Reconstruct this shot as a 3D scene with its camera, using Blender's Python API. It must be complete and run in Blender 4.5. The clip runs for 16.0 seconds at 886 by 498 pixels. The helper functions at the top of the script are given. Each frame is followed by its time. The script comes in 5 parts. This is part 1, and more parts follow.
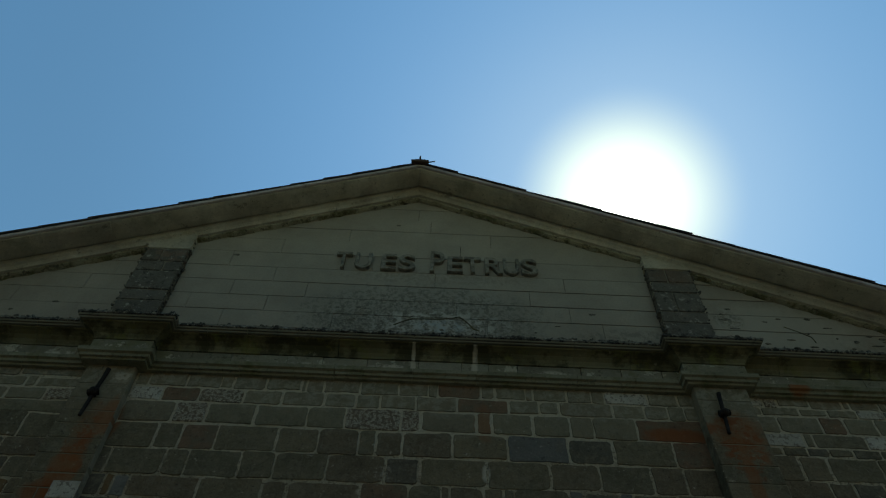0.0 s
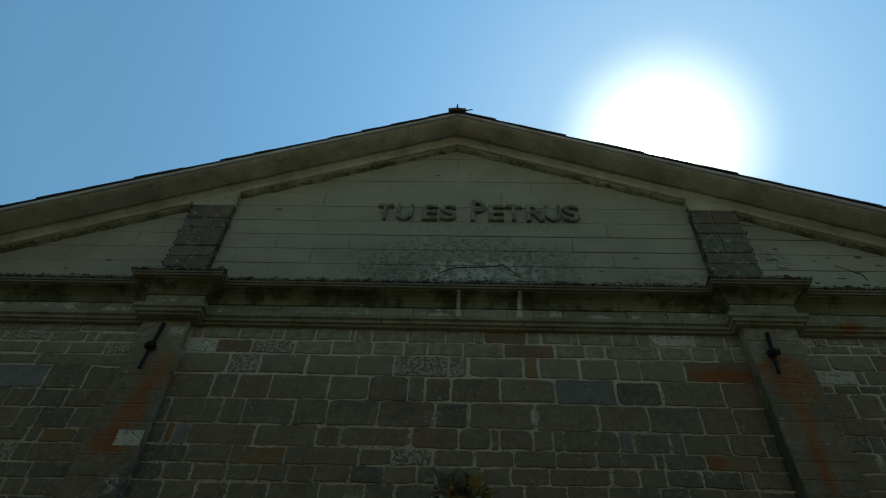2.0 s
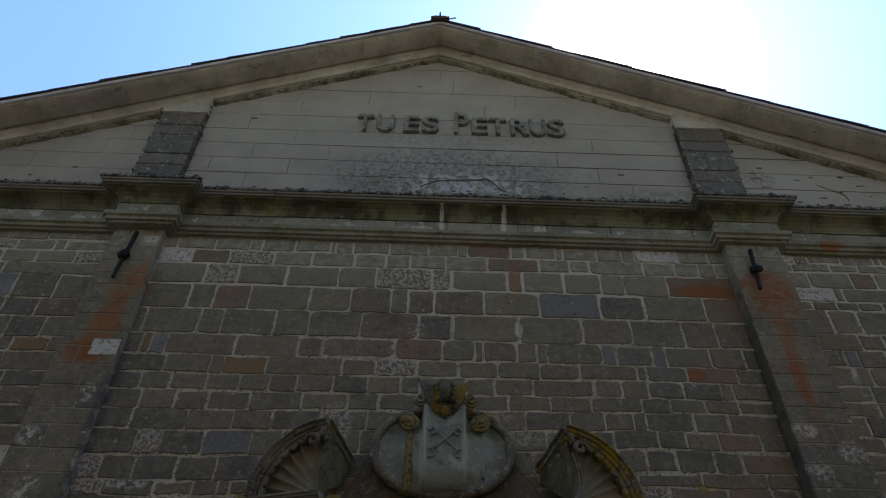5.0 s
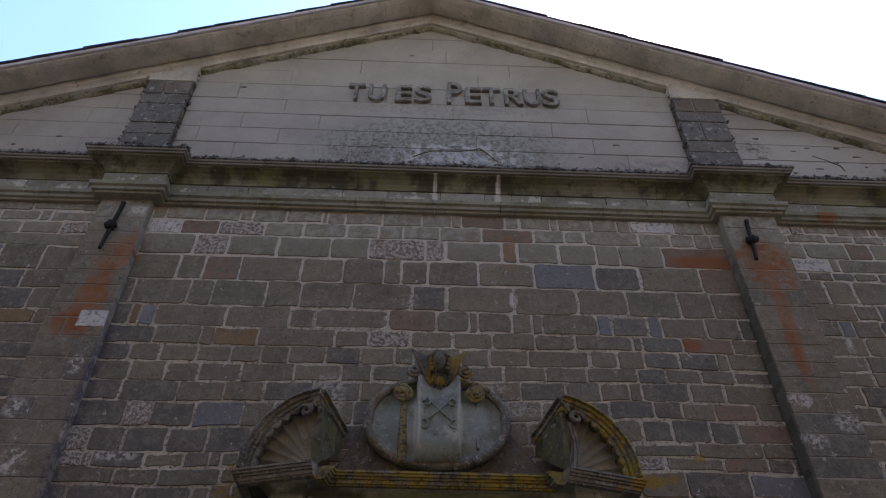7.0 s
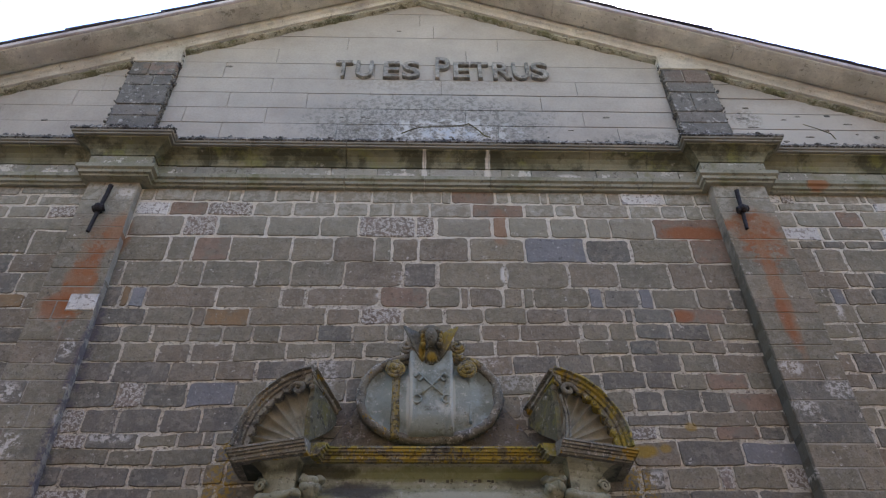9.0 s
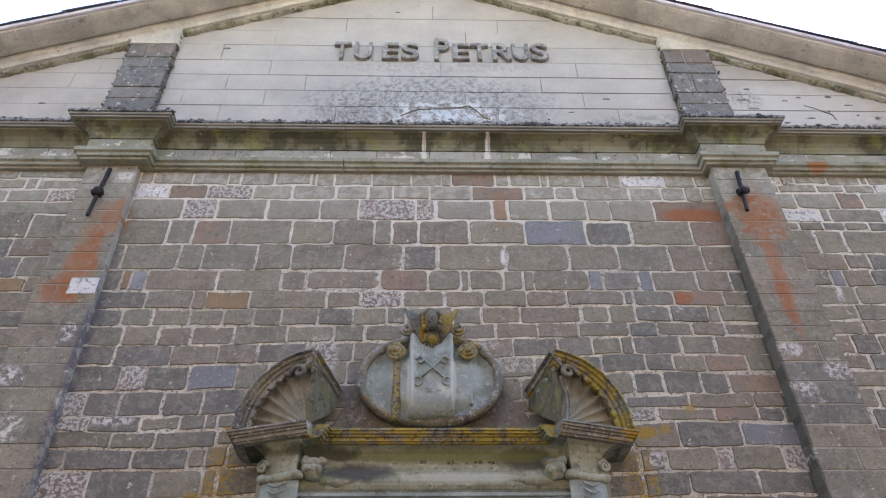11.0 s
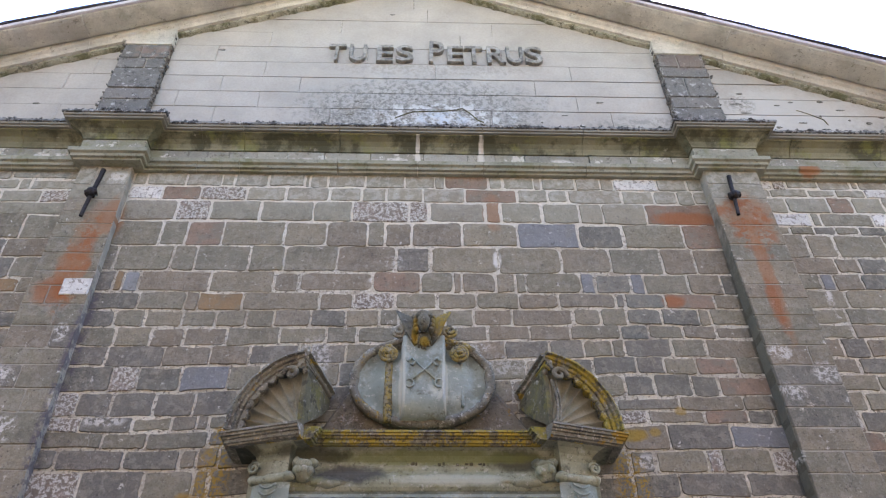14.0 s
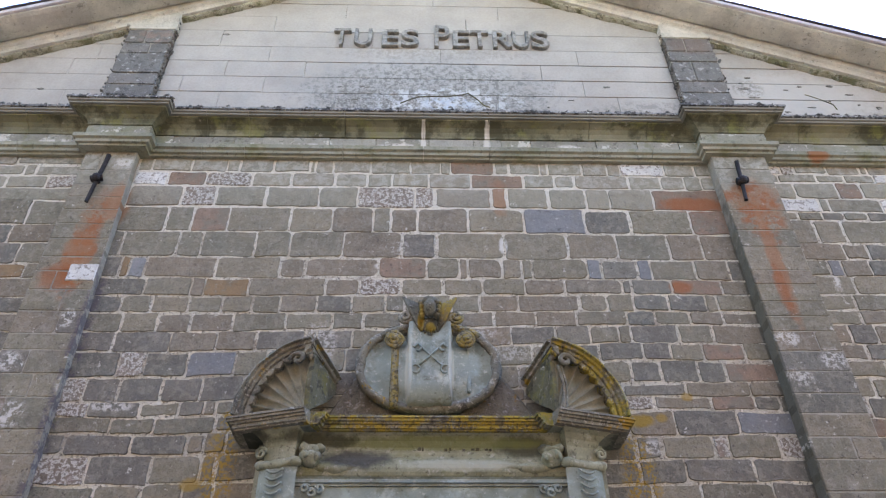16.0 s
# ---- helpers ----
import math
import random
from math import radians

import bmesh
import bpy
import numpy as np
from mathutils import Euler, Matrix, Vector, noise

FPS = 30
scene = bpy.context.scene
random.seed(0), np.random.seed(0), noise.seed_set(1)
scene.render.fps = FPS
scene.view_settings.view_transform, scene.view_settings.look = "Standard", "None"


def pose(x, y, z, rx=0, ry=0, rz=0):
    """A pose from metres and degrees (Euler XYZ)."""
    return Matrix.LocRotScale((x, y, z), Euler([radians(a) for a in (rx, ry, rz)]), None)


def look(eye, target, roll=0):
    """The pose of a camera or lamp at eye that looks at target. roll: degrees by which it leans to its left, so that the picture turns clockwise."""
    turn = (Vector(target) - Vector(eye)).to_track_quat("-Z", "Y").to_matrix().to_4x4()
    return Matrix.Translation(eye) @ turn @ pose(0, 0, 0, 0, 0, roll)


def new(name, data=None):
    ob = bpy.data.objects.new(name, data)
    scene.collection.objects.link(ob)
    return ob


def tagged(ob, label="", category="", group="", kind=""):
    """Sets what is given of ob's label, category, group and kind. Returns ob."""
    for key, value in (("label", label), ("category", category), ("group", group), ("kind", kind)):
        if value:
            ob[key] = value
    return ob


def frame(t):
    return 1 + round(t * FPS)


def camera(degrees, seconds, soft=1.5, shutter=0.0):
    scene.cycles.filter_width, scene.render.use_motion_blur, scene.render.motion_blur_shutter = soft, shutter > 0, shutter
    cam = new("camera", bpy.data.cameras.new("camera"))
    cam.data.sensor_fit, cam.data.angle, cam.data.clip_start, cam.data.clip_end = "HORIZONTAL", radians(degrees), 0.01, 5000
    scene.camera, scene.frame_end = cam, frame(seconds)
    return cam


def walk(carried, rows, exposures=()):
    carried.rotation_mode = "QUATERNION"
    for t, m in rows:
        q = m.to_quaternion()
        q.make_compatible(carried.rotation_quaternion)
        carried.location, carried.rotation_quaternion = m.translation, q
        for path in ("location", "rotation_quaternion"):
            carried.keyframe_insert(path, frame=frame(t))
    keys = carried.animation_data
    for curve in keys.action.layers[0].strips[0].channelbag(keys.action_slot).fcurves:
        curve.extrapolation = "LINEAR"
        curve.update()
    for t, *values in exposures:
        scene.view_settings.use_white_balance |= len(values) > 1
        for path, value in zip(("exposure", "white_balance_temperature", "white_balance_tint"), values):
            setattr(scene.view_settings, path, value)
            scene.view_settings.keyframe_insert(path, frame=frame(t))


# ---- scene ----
cam = camera(62.3, 16.0, soft=1.2)
PATH = [
    (0, (0.462, -6.261, 1.569), (0.468, -5.099, 3.196), 2.2),
    (0.5, (0.351, -6.245, 1.57), (0.36, -5.064, 3.185), 1.9),
    (1, (0.367, -6.2, 1.58), (0.319, -4.994, 3.175), 2.6),
    (1.5, (0.415, -6.239, 1.553), (0.331, -5.004, 3.124), 3.4),
    (2, (0.374, -6.229, 1.523), (0.288, -4.963, 3.069), 3.8),
    (2.5, (0.339, -6.185, 1.526), (0.261, -4.871, 3.031), 3.6),
    (3, (0.283, -6.135, 1.529), (0.229, -4.775, 2.994), 2.0),
    (3.5, (0.247, -6.088, 1.544), (0.219, -4.675, 2.959), 1.8),
    (3.7, (0.288, -6.086, 1.559), (0.259, -4.649, 2.949), 2.1),
    (5.8, (0.112, -5.902, 1.557), (0.134, -4.495, 2.979), 1.3),
    (6, (0.105, -5.883, 1.55), (0.121, -4.468, 2.964), 1.6),
    (6.5, (0.126, -5.869, 1.577), (0.125, -4.428, 2.963), 2.1),
    (7, (0.15, -5.86, 1.582), (0.186, -4.401, 2.95), 0.8),
    (7.5, (0.19, -5.863, 1.582), (0.244, -4.389, 2.933), -0.1),
    (8, (0.209, -5.85, 1.578), (0.265, -4.379, 2.932), -0.1),
    (8.5, (0.212, -5.825, 1.566), (0.261, -4.353, 2.919), -1.0),
    (9, (0.215, -5.825, 1.571), (0.262, -4.328, 2.897), -0.7),
    (9.5, (0.223, -5.821, 1.58), (0.27, -4.3, 2.878), -1.0),
    (12, (0.198, -5.84, 1.576), (0.255, -4.311, 2.864), -0.6),
    (12.5, (0.227, -5.846, 1.577), (0.279, -4.318, 2.866), 0.0),
    (13, (0.212, -5.857, 1.583), (0.274, -4.333, 2.876), -0.3),
    (13.5, (0.229, -5.873, 1.588), (0.295, -4.345, 2.878), -0.7),
    (14, (0.235, -5.858, 1.568), (0.296, -4.332, 2.859), -0.9),
    (14.5, (0.229, -5.858, 1.577), (0.279, -4.321, 2.856), -0.5),
    (15, (0.213, -5.849, 1.575), (0.265, -4.306, 2.847), -1.0),
    (15.5, (0.228, -5.845, 1.578), (0.275, -4.297, 2.844), -0.7),
    (16, (0.221, -5.841, 1.579), (0.27, -4.29, 2.841), -0.6),
]
EXPOSURE = [(0.0, -0.57, 12000, -24), (2.0, -0.29, 12500, -27), (3.5, -0.1, 11900, -20), (6.0, 1.16, 9500, 17), (7.0, 1.31, 9400, 20), (7.5, 1.74, 9350, 19), (8.5, 2.07, 9300, 16), (9.0, 2.37, 9400, 16), (12.0, 3.18, 9400, 16), (16.0, 3.18, 9200, 14)]
walk(cam, [(t, look(eye, target, roll)) for t, eye, target, roll in PATH], EXPOSURE)

# ---------- world and sun ----------
SUN_ELEVATION, SUN_TURN = radians(56.1), radians(25.7)
world = bpy.data.worlds.new("sky")
scene.world = world
world.use_nodes = True
wn = world.node_tree
sky = wn.nodes.new("ShaderNodeTexSky")
sky.sky_type = "NISHITA"
sky.sun_disc = False
sky.sun_elevation, sky.sun_rotation = SUN_ELEVATION, SUN_TURN
sky.air_density, sky.dust_density, sky.ozone_density = 1.0, 0.35, 6.0
wn.links.new(sky.outputs[0], wn.nodes["Background"].inputs[0])
wn.nodes["Background"].inputs[1].default_value = 0.12
sun = new("sun", bpy.data.lights.new("sun", "SUN"))
sun.data.energy, sun.data.angle, sun.data.color = 3.5, radians(0.53), (1.0, 0.95, 0.88)
sun_way = Vector((math.cos(SUN_ELEVATION) * math.sin(SUN_TURN), math.cos(SUN_ELEVATION) * math.cos(SUN_TURN), math.sin(SUN_ELEVATION)))
sun.matrix_world = look(sun_way * 60, (0, 0, 0))


# ---------- materials ----------
def node(m, kind, **values):
    n = m.node_tree.nodes.new(kind)
    for key, value in values.items():
        n.inputs[key.replace("_", " ")].default_value = value
    return n


def link(m, a, b):
    m.node_tree.links.new(a, b)


def mathn(m, op, a, b=None, clamp=False):
    n = m.node_tree.nodes.new("ShaderNodeMath")
    n.operation, n.use_clamp = op, clamp
    for i, v in enumerate((a, b)):
        if v is None:
            continue
        if isinstance(v, (int, float)):
            n.inputs[i].default_value = v
        else:
            link(m, v, n.inputs[i])
    return n.outputs[0]


def noise_of(m, place, scale, detail=4.0, rough=0.6):
    n = node(m, "ShaderNodeTexNoise", Scale=scale, Detail=detail, Roughness=rough)
    link(m, place, n.inputs["Vector"])
    return n.outputs["Fac"]


def between(m, value, lo, hi):
    n = m.node_tree.nodes.new("ShaderNodeMapRange")
    n.interpolation_type = "SMOOTHSTEP"
    n.inputs["From Min"].default_value, n.inputs["From Max"].default_value = lo, hi
    link(m, value, n.inputs["Value"])
    return n.outputs["Result"]


def mixed(m, factor, a, b, mode="MIX"):
    n = m.node_tree.nodes.new("ShaderNodeMix")
    n.data_type, n.blend_type = "RGBA", mode
    if isinstance(factor, (int, float)):
        n.inputs[0].default_value = factor
    else:
        link(m, factor, n.inputs[0])
    for slot, v in ((6, a), (7, b)):
        if isinstance(v, tuple):
            n.inputs[slot].default_value = (*v, 1)
        else:
            link(m, v, n.inputs[slot])
    return n.outputs[2]


def ramp_of(m, value, stops):
    n = m.node_tree.nodes.new("ShaderNodeValToRGB")
    e = n.color_ramp.elements
    while len(e) < len(stops):
        e.new(0.5)
    for el, (p, c) in zip(e, stops):
        el.position, el.color = p, (*c, 1)
    link(m, value, n.inputs[0])
    return n.outputs[0]


def blot(m, xyz, wob, cx, cz, rx, rz):
    """A blot with an uneven edge round (cx, cz) on the facade."""
    dx = mathn(m, "MULTIPLY", mathn(m, "SUBTRACT", xyz.outputs[0], cx), 1 / rx)
    dz = mathn(m, "MULTIPLY", mathn(m, "SUBTRACT", xyz.outputs[2], cz), 1 / rz)
    far = mathn(m, "ADD", mathn(m, "MULTIPLY", dx, dx), mathn(m, "MULTIPLY", dz, dz))
    return between(m, mathn(m, "ADD", far, wob), 1.15, 0.25)


def surface(name, stops, by="noise", tone=2.5, tone_amount=0.55, grain=55.0, grain_amount=0.4, patches=(), blots=(), bump=0.5, relief=0.006, rough=0.9, metal=0.0):
    """Weathered stone, plaster and the like. patches: (colour, scale, lo, hi, amount). stains: (colour, amount, cx, cz, rx, rz)."""
    m = bpy.data.materials.new(name)
    m.use_nodes = True
    bsdf = m.node_tree.nodes["Principled BSDF"]
    place = m.node_tree.nodes.new("ShaderNodeNewGeometry").outputs["Position"]
    if by == "object":
        pick = m.node_tree.nodes.new("ShaderNodeObjectInfo").outputs["Random"]
    elif by == "island":
        pick = m.node_tree.nodes.new("ShaderNodeNewGeometry").outputs["Random Per Island"]
    else:
        pick = between(m, noise_of(m, place, tone, 3.0), 0.3, 0.7)
    colour = ramp_of(m, pick, stops)
    big = noise_of(m, place, tone * 1.7, 5.0, 0.65)
    colour = mixed(m, tone_amount, colour, ramp_of(m, big, [(0.25, (0.45, 0.43, 0.4)), (0.5, (0.98, 0.98, 0.98)), (0.75, (1.35, 1.3, 1.25))]), "MULTIPLY")
    fine = noise_of(m, place, grain, 6.0, 0.75)
    colour = mixed(m, grain_amount, colour, ramp_of(m, fine, [(0.3, (0.45, 0.45, 0.46)), (0.5, (1, 1, 1)), (0.72, (1.4, 1.38, 1.34))]), "MULTIPLY")
    for c, scale, lo, hi, amount in patches:
        mask = mathn(m, "MULTIPLY", between(m, noise_of(m, place, scale, 8.0, 0.72), lo, hi), amount)
        colour = mixed(m, mask, colour, c)
    if blots:
        xyz = m.node_tree.nodes.new("ShaderNodeSeparateXYZ")
        link(m, place, xyz.inputs[0])
        wob = mathn(m, "MULTIPLY", mathn(m, "SUBTRACT", noise_of(m, place, 7.0, 5.0, 0.7), 0.5), 1.92)
    breaks = {}
    for c, amount, cx, cz, rx, rz, *broken in blots:
        mask = mathn(m, "MULTIPLY", blot(m, xyz, wob, cx, cz, rx, rz), amount)
        if broken:
            if broken[0] not in breaks:
                breaks[broken[0]] = between(m, noise_of(m, place, broken[0], 8.0, 0.75), 0.47, 0.55)
            mask = mathn(m, "MULTIPLY", mask, breaks[broken[0]])
        colour = mixed(m, mask, colour, c)
    link(m, colour, bsdf.inputs["Base Color"])
    bsdf.inputs["Roughness"].default_value, bsdf.inputs["Metallic"].default_value = rough, metal
    bsdf.inputs["Specular IOR Level"].default_value = 0.25
    height = mathn(m, "ADD", mathn(m, "MULTIPLY", noise_of(m, place, 22.0, 6.0, 0.7), 1.0), mathn(m, "MULTIPLY", fine, 0.4))
    b = node(m, "ShaderNodeBump", Strength=bump, Distance=relief)
    link(m, height, b.inputs["Height"])
    link(m, b.outputs[0], bsdf.inputs["Normal"])
    return m


RUST = (0.31, 0.125, 0.055)
DEEPRUST = (0.29, 0.095, 0.035)
RUSTS = [(RUST, 0.55, 3.78, 6.95, 0.3, 0.34), (DEEPRUST, 0.8, 3.76, 6.8, 0.28, 0.5, 6.0), (RUST, 0.65, 3.74, 6.1, 0.085, 0.9), (DEEPRUST, 0.6, 3.7, 5.75, 0.07, 0.35), (RUST, 0.65, -3.03, 6.85, 0.13, 0.3), (RUST, 0.35, -3.2, 6.35, 0.15, 0.75),
         (DEEPRUST, 0.8, -3.2, 6.25, 0.17, 0.75, 6.0), (RUST, 0.6, -3.22, 6.2, 0.17, 0.3), (DEEPRUST, 0.7, -3.33, 5.85, 0.2, 0.2), (DEEPRUST, 0.8, 3.15, 6.98, 0.45, 0.12), (DEEPRUST, 0.75, 2.77, 5.86, 0.13, 0.09), (RUST, 0.5, 1.02, 7.05, 0.12, 0.3)]
LIME = (0.62, 0.58, 0.53)
ORANGE = (0.33, 0.20, 0.035)
SIDES = [(ORANGE, 0.9, -1.46, 3.95, 0.17, 0.55, 27.0), (ORANGE, 0.95, -1.42, 4.42, 0.09, 0.14, 27.0), (ORANGE, 0.9, 2.02, 3.9, 0.17, 0.5, 27.0), (ORANGE, 0.9, 2.08, 4.42, 0.16, 0.07), (ORANGE, 0.75, -1.66, 3.85, 0.1, 0.07), (ORANGE, 0.7, 2.3, 4.45, 0.06, 0.05), (ORANGE, 0.7, 2.56, 4.66, 0.06, 0.05)]
# lime smears over the joints and flaking whitewash
SMEARS = [(LIME, 0.75, -0.04, 6.33, 0.1, 0.12, 9.0), (LIME, 0.9, -0.19, 6.1, 0.1, 0.06), (LIME, 0.85, -0.21, 5.88, 0.22, 0.1, 24.0), (LIME, 0.9, 1.03, 6.38, 0.05, 0.13), (LIME, 0.8, -2.86, 4.7, 0.12, 0.13, 14.0), (LIME, 0.8, -2.5, 4.54, 0.26, 0.06, 14.0),
          (LIME, 0.8, -2.4, 4.97, 0.12, 0.11, 24.0), (LIME, 0.85, 2.15, 4.6, 0.16, 0.07, 24.0), (LIME, 0.9, 2.17, 4.18, 0.12, 0.09, 14.0), (LIME, 0.85, 3.37, 4.19, 0.12, 0.1, 14.0), (LIME, 0.8, 2.75, 7.5, 0.25, 0.07, 14.0), (LIME, 0.85, 4.37, 5.95, 0.06, 0.14, 14.0),
          (LIME, 0.85, -3.44, 4.93, 0.12, 0.12, 14.0), (LIME, 0.85, -3.26, 4.42, 0.16, 0.14, 14.0), (LIME, 0.75, -3.08, 5.38, 0.08, 0.12, 24.0), (LIME, 0.8, -3.12, 7.43, 0.16, 0.1, 14.0), (LIME, 0.75, 3.58, 5.19, 0.13, 0.1, 24.0), (LIME, 0.7, 3.94, 4.97, 0.14, 0.13, 24.0), (LIME, 0.7, 3.57, 4.78, 0.14, 0.1, 24.0),
          (LIME, 0.6, 0.62, 5.3, 0.35, 0.07, 24.0), (LIME, 0.6, -0.75, 5.2, 0.2, 0.25, 24.0), (LIME, 0.5, 1.05, 5.12, 0.25, 0.12, 24.0)]
# narrow dark streaks down the inner edges of the two tall pilasters
EDGE_STREAKS = [((0.06, 0.06, 0.045), 0.75, 3.442, 4.9, 0.03, 2.4), ((0.10, 0.085, 0.10), 0.8, -2.93, 4.9, 0.07, 1.9, 7.0)]
WORN = [((0.34, 0.31, 0.26), 5.0, 0.54, 0.66, 0.4), ((0.12, 0.105, 0.085), 7.0, 0.55, 0.66, 0.45), ((0.56, 0.52, 0.46), 9.0, 0.63, 0.65, 0.8), ((0.62, 0.59, 0.53), 17.0, 0.655, 0.67, 0.9), ((0.3, 0.265, 0.215), 13.0, 0.52, 0.56, 0.45), ((0.06, 0.05, 0.045), 24.0, 0.60, 0.63, 0.7), ((0.08, 0.07, 0.06), 60.0, 0.57, 0.61, 0.5)]
M = {
    "n": surface("field_stone", [(0.0, (0.168, 0.148, 0.111)), (0.2, (0.235, 0.205, 0.149)), (0.4, (0.187, 0.170, 0.130)), (0.6, (0.25, 0.212, 0.154)), (0.8, (0.202, 0.166, 0.127)), (0.93, (0.235, 0.187, 0.138)), (1.0, (0.175, 0.172, 0.15))], "object",
                 patches=[((0.235, 0.195, 0.16), 1.2, 0.52, 0.66, 0.35)] + WORN, blots=[((0.36, 0.34, 0.275), 0.38, 0.5, 7.3, 7.5, 0.5), ((0.5, 0.47, 0.41), 0.4, 0.5, 7.45, 6.5, 0.35, 9.0)] + EDGE_STREAKS + RUSTS + SMEARS + SIDES, bump=0.9, relief=0.012, grain_amount=0.5),
    "p": surface("mauve_grey_stone", [(0.0, (0.148, 0.138, 0.115)), (0.4, (0.168, 0.155, 0.132)), (0.7, (0.165, 0.146, 0.124)), (1.0, (0.148, 0.145, 0.126))], "object",
                 patches=[((0.2, 0.17, 0.135), 2.2, 0.52, 0.62, 0.6)] + WORN, blots=EDGE_STREAKS + SMEARS + SIDES, bump=0.9, relief=0.012, grain_amount=0.5),
    "w": surface("limewashed_stone", [(0.0, (0.52, 0.5, 0.47)), (1.0, (0.64, 0.62, 0.59))], "object", patches=[((0.2, 0.17, 0.15), 17.0, 0.52, 0.57, 0.8)], bump=0.9, relief=0.012),
    "s": surface("speckled_stone", [(0.0, (0.2, 0.155, 0.125)), (1.0, (0.22, 0.185, 0.155))], "object", patches=[((0.6, 0.56, 0.5), 27.0, 0.49, 0.525, 0.85), ((0.08, 0.065, 0.055), 27.0, 0.57, 0.6, 0.7), ((0.24, 0.17, 0.135), 5.0, 0.55, 0.6, 0.6)], blots=RUSTS + SIDES, bump=1.0, relief=0.014),
    "r": surface("red_stone", [(0.0, (0.235, 0.155, 0.115)), (1.0, (0.255, 0.18, 0.135))], "object", patches=[((0.2, 0.175, 0.138), 4.0, 0.47, 0.58, 0.75), ((0.45, 0.41, 0.36), 24.0, 0.6, 0.64, 0.6), ((0.07, 0.055, 0.045), 22.0, 0.57, 0.62, 0.6)], blots=RUSTS, bump=0.8, relief=0.01),
    "o": surface("ochre_stone", [(0.0, (0.235, 0.15, 0.085)), (1.0, (0.25, 0.165, 0.095))], "object", patches=[((0.2, 0.165, 0.12), 6.0, 0.5, 0.6, 0.65), ((0.42, 0.38, 0.32), 24.0, 0.6, 0.65, 0.6)], bump=0.8, relief=0.01),
    "b": surface("slate_stone", [(0.0, (0.19, 0.188, 0.19)), (1.0, (0.24, 0.243, 0.245))], "object", patches=[((0.2, 0.185, 0.165), 4.0, 0.52, 0.62, 0.5), ((0.5, 0.48, 0.46), 20.0, 0.59, 0.63, 0.6), ((0.08, 0.075, 0.07), 12.0, 0.6, 0.63, 0.6)], bump=0.9, relief=0.012),
}
MORTAR = surface("lime_mortar", [(0.0, (0.46, 0.413, 0.333)), (1.0, (0.62, 0.565, 0.472))], tone=1.6, tone_amount=0.5, patches=[((0.30, 0.255, 0.205), 1.7, 0.48, 0.62, 0.6), ((0.26, 0.215, 0.17), 8.0, 0.53, 0.62, 0.6), ((0.10, 0.08, 0.068), 28.0, 0.55, 0.585, 0.8), ((0.72, 0.67, 0.59), 20.0, 0.575, 0.61, 0.7)], blots=[((0.68, 0.63, 0.545), 0.6, 0.5, 7.2, 7.5, 0.7), ((0.66, 0.60, 0.51), 0.6, 0.3, 6.4, 1.6, 0.9, 9.0)] + RUSTS[:1] + SIDES, bump=1.0, relief=0.016)
DARKMORTAR = surface("grey_mortar", [(0.0, (0.26, 0.235, 0.2)), (1.0, (0.36, 0.33, 0.28))], tone=2.0, bump=0.9, relief=0.01, blots=EDGE_STREAKS)
PLASTER = surface("gable_plaster", [(0.0, (0.372, 0.330, 0.288)), (1.0, (0.424, 0.380, 0.336))], tone=0.9, tone_amount=0.3, grain=30.0, grain_amount=0.22, bump=0.25, relief=0.004, rough=0.85,
                  patches=[((0.4, 0.37, 0.33), 2.2, 0.6, 0.75, 0.5), ((0.3, 0.29, 0.25), 1.1, 0.56, 0.7, 0.35), ((0.16, 0.15, 0.13), 9.0, 0.68, 0.7, 0.5)],
                  blots=[((0.34, 0.325, 0.3), 0.65, 0.2, 8.85, 1.9, 0.75), ((0.17, 0.16, 0.14), 0.85, 0.25, 8.8, 1.75, 0.7, 16.0), ((0.12, 0.115, 0.1), 0.7, 0.2, 8.62, 1.5, 0.36, 30.0), ((0.58, 0.57, 0.55), 0.8, 0.45, 8.65, 1.0, 0.35, 9.0), ((0.2, 0.19, 0.17), 0.6, 2.9, 8.5, 0.8, 0.25, 12.0),
                          ((0.2, 0.185, 0.16), 0.35, 5.2, 8.5, 1.6, 0.28, 15.0), ((0.52, 0.485, 0.44), 0.6, 4.9, 8.8, 1.1, 0.6), ((0.17, 0.16, 0.14), 0.7, 4.3, 9.0, 0.22, 0.2, 15.0), ((0.12, 0.11, 0.1), 0.8, 0.4, 8.3, 8.0, 0.1, 22.0), ((0.24, 0.22, 0.19), 0.5, 0.4, 9.62, 1.5, 0.16, 16.0), ((0.3, 0.28, 0.25), 0.6, -2.2, 8.35, 2.4, 0.14, 14.0), ((0.44, 0.49, 0.54), 0.8, 0.5, 8.63, 0.42, 0.16, 7.0)])
BEIGE = surface("beige_render", [(0.0, (0.50, 0.465, 0.40)), (1.0, (0.64, 0.60, 0.535))], tone=1.3, tone_amount=0.6, grain=45.0, grain_amount=0.25, bump=0.8, relief=0.015,
                patches=[((0.24, 0.22, 0.16), 1.6, 0.53, 0.66, 0.5), ((0.36, 0.32, 0.3), 0.9, 0.5, 0.62, 0.5), ((0.12, 0.105, 0.08), 4.0, 0.61, 0.66, 0.55), ((0.13, 0.12, 0.09), 22.0, 0.60, 0.63, 0.5), ((0.62, 0.6, 0.54), 6.0, 0.6, 0.7, 0.5)])
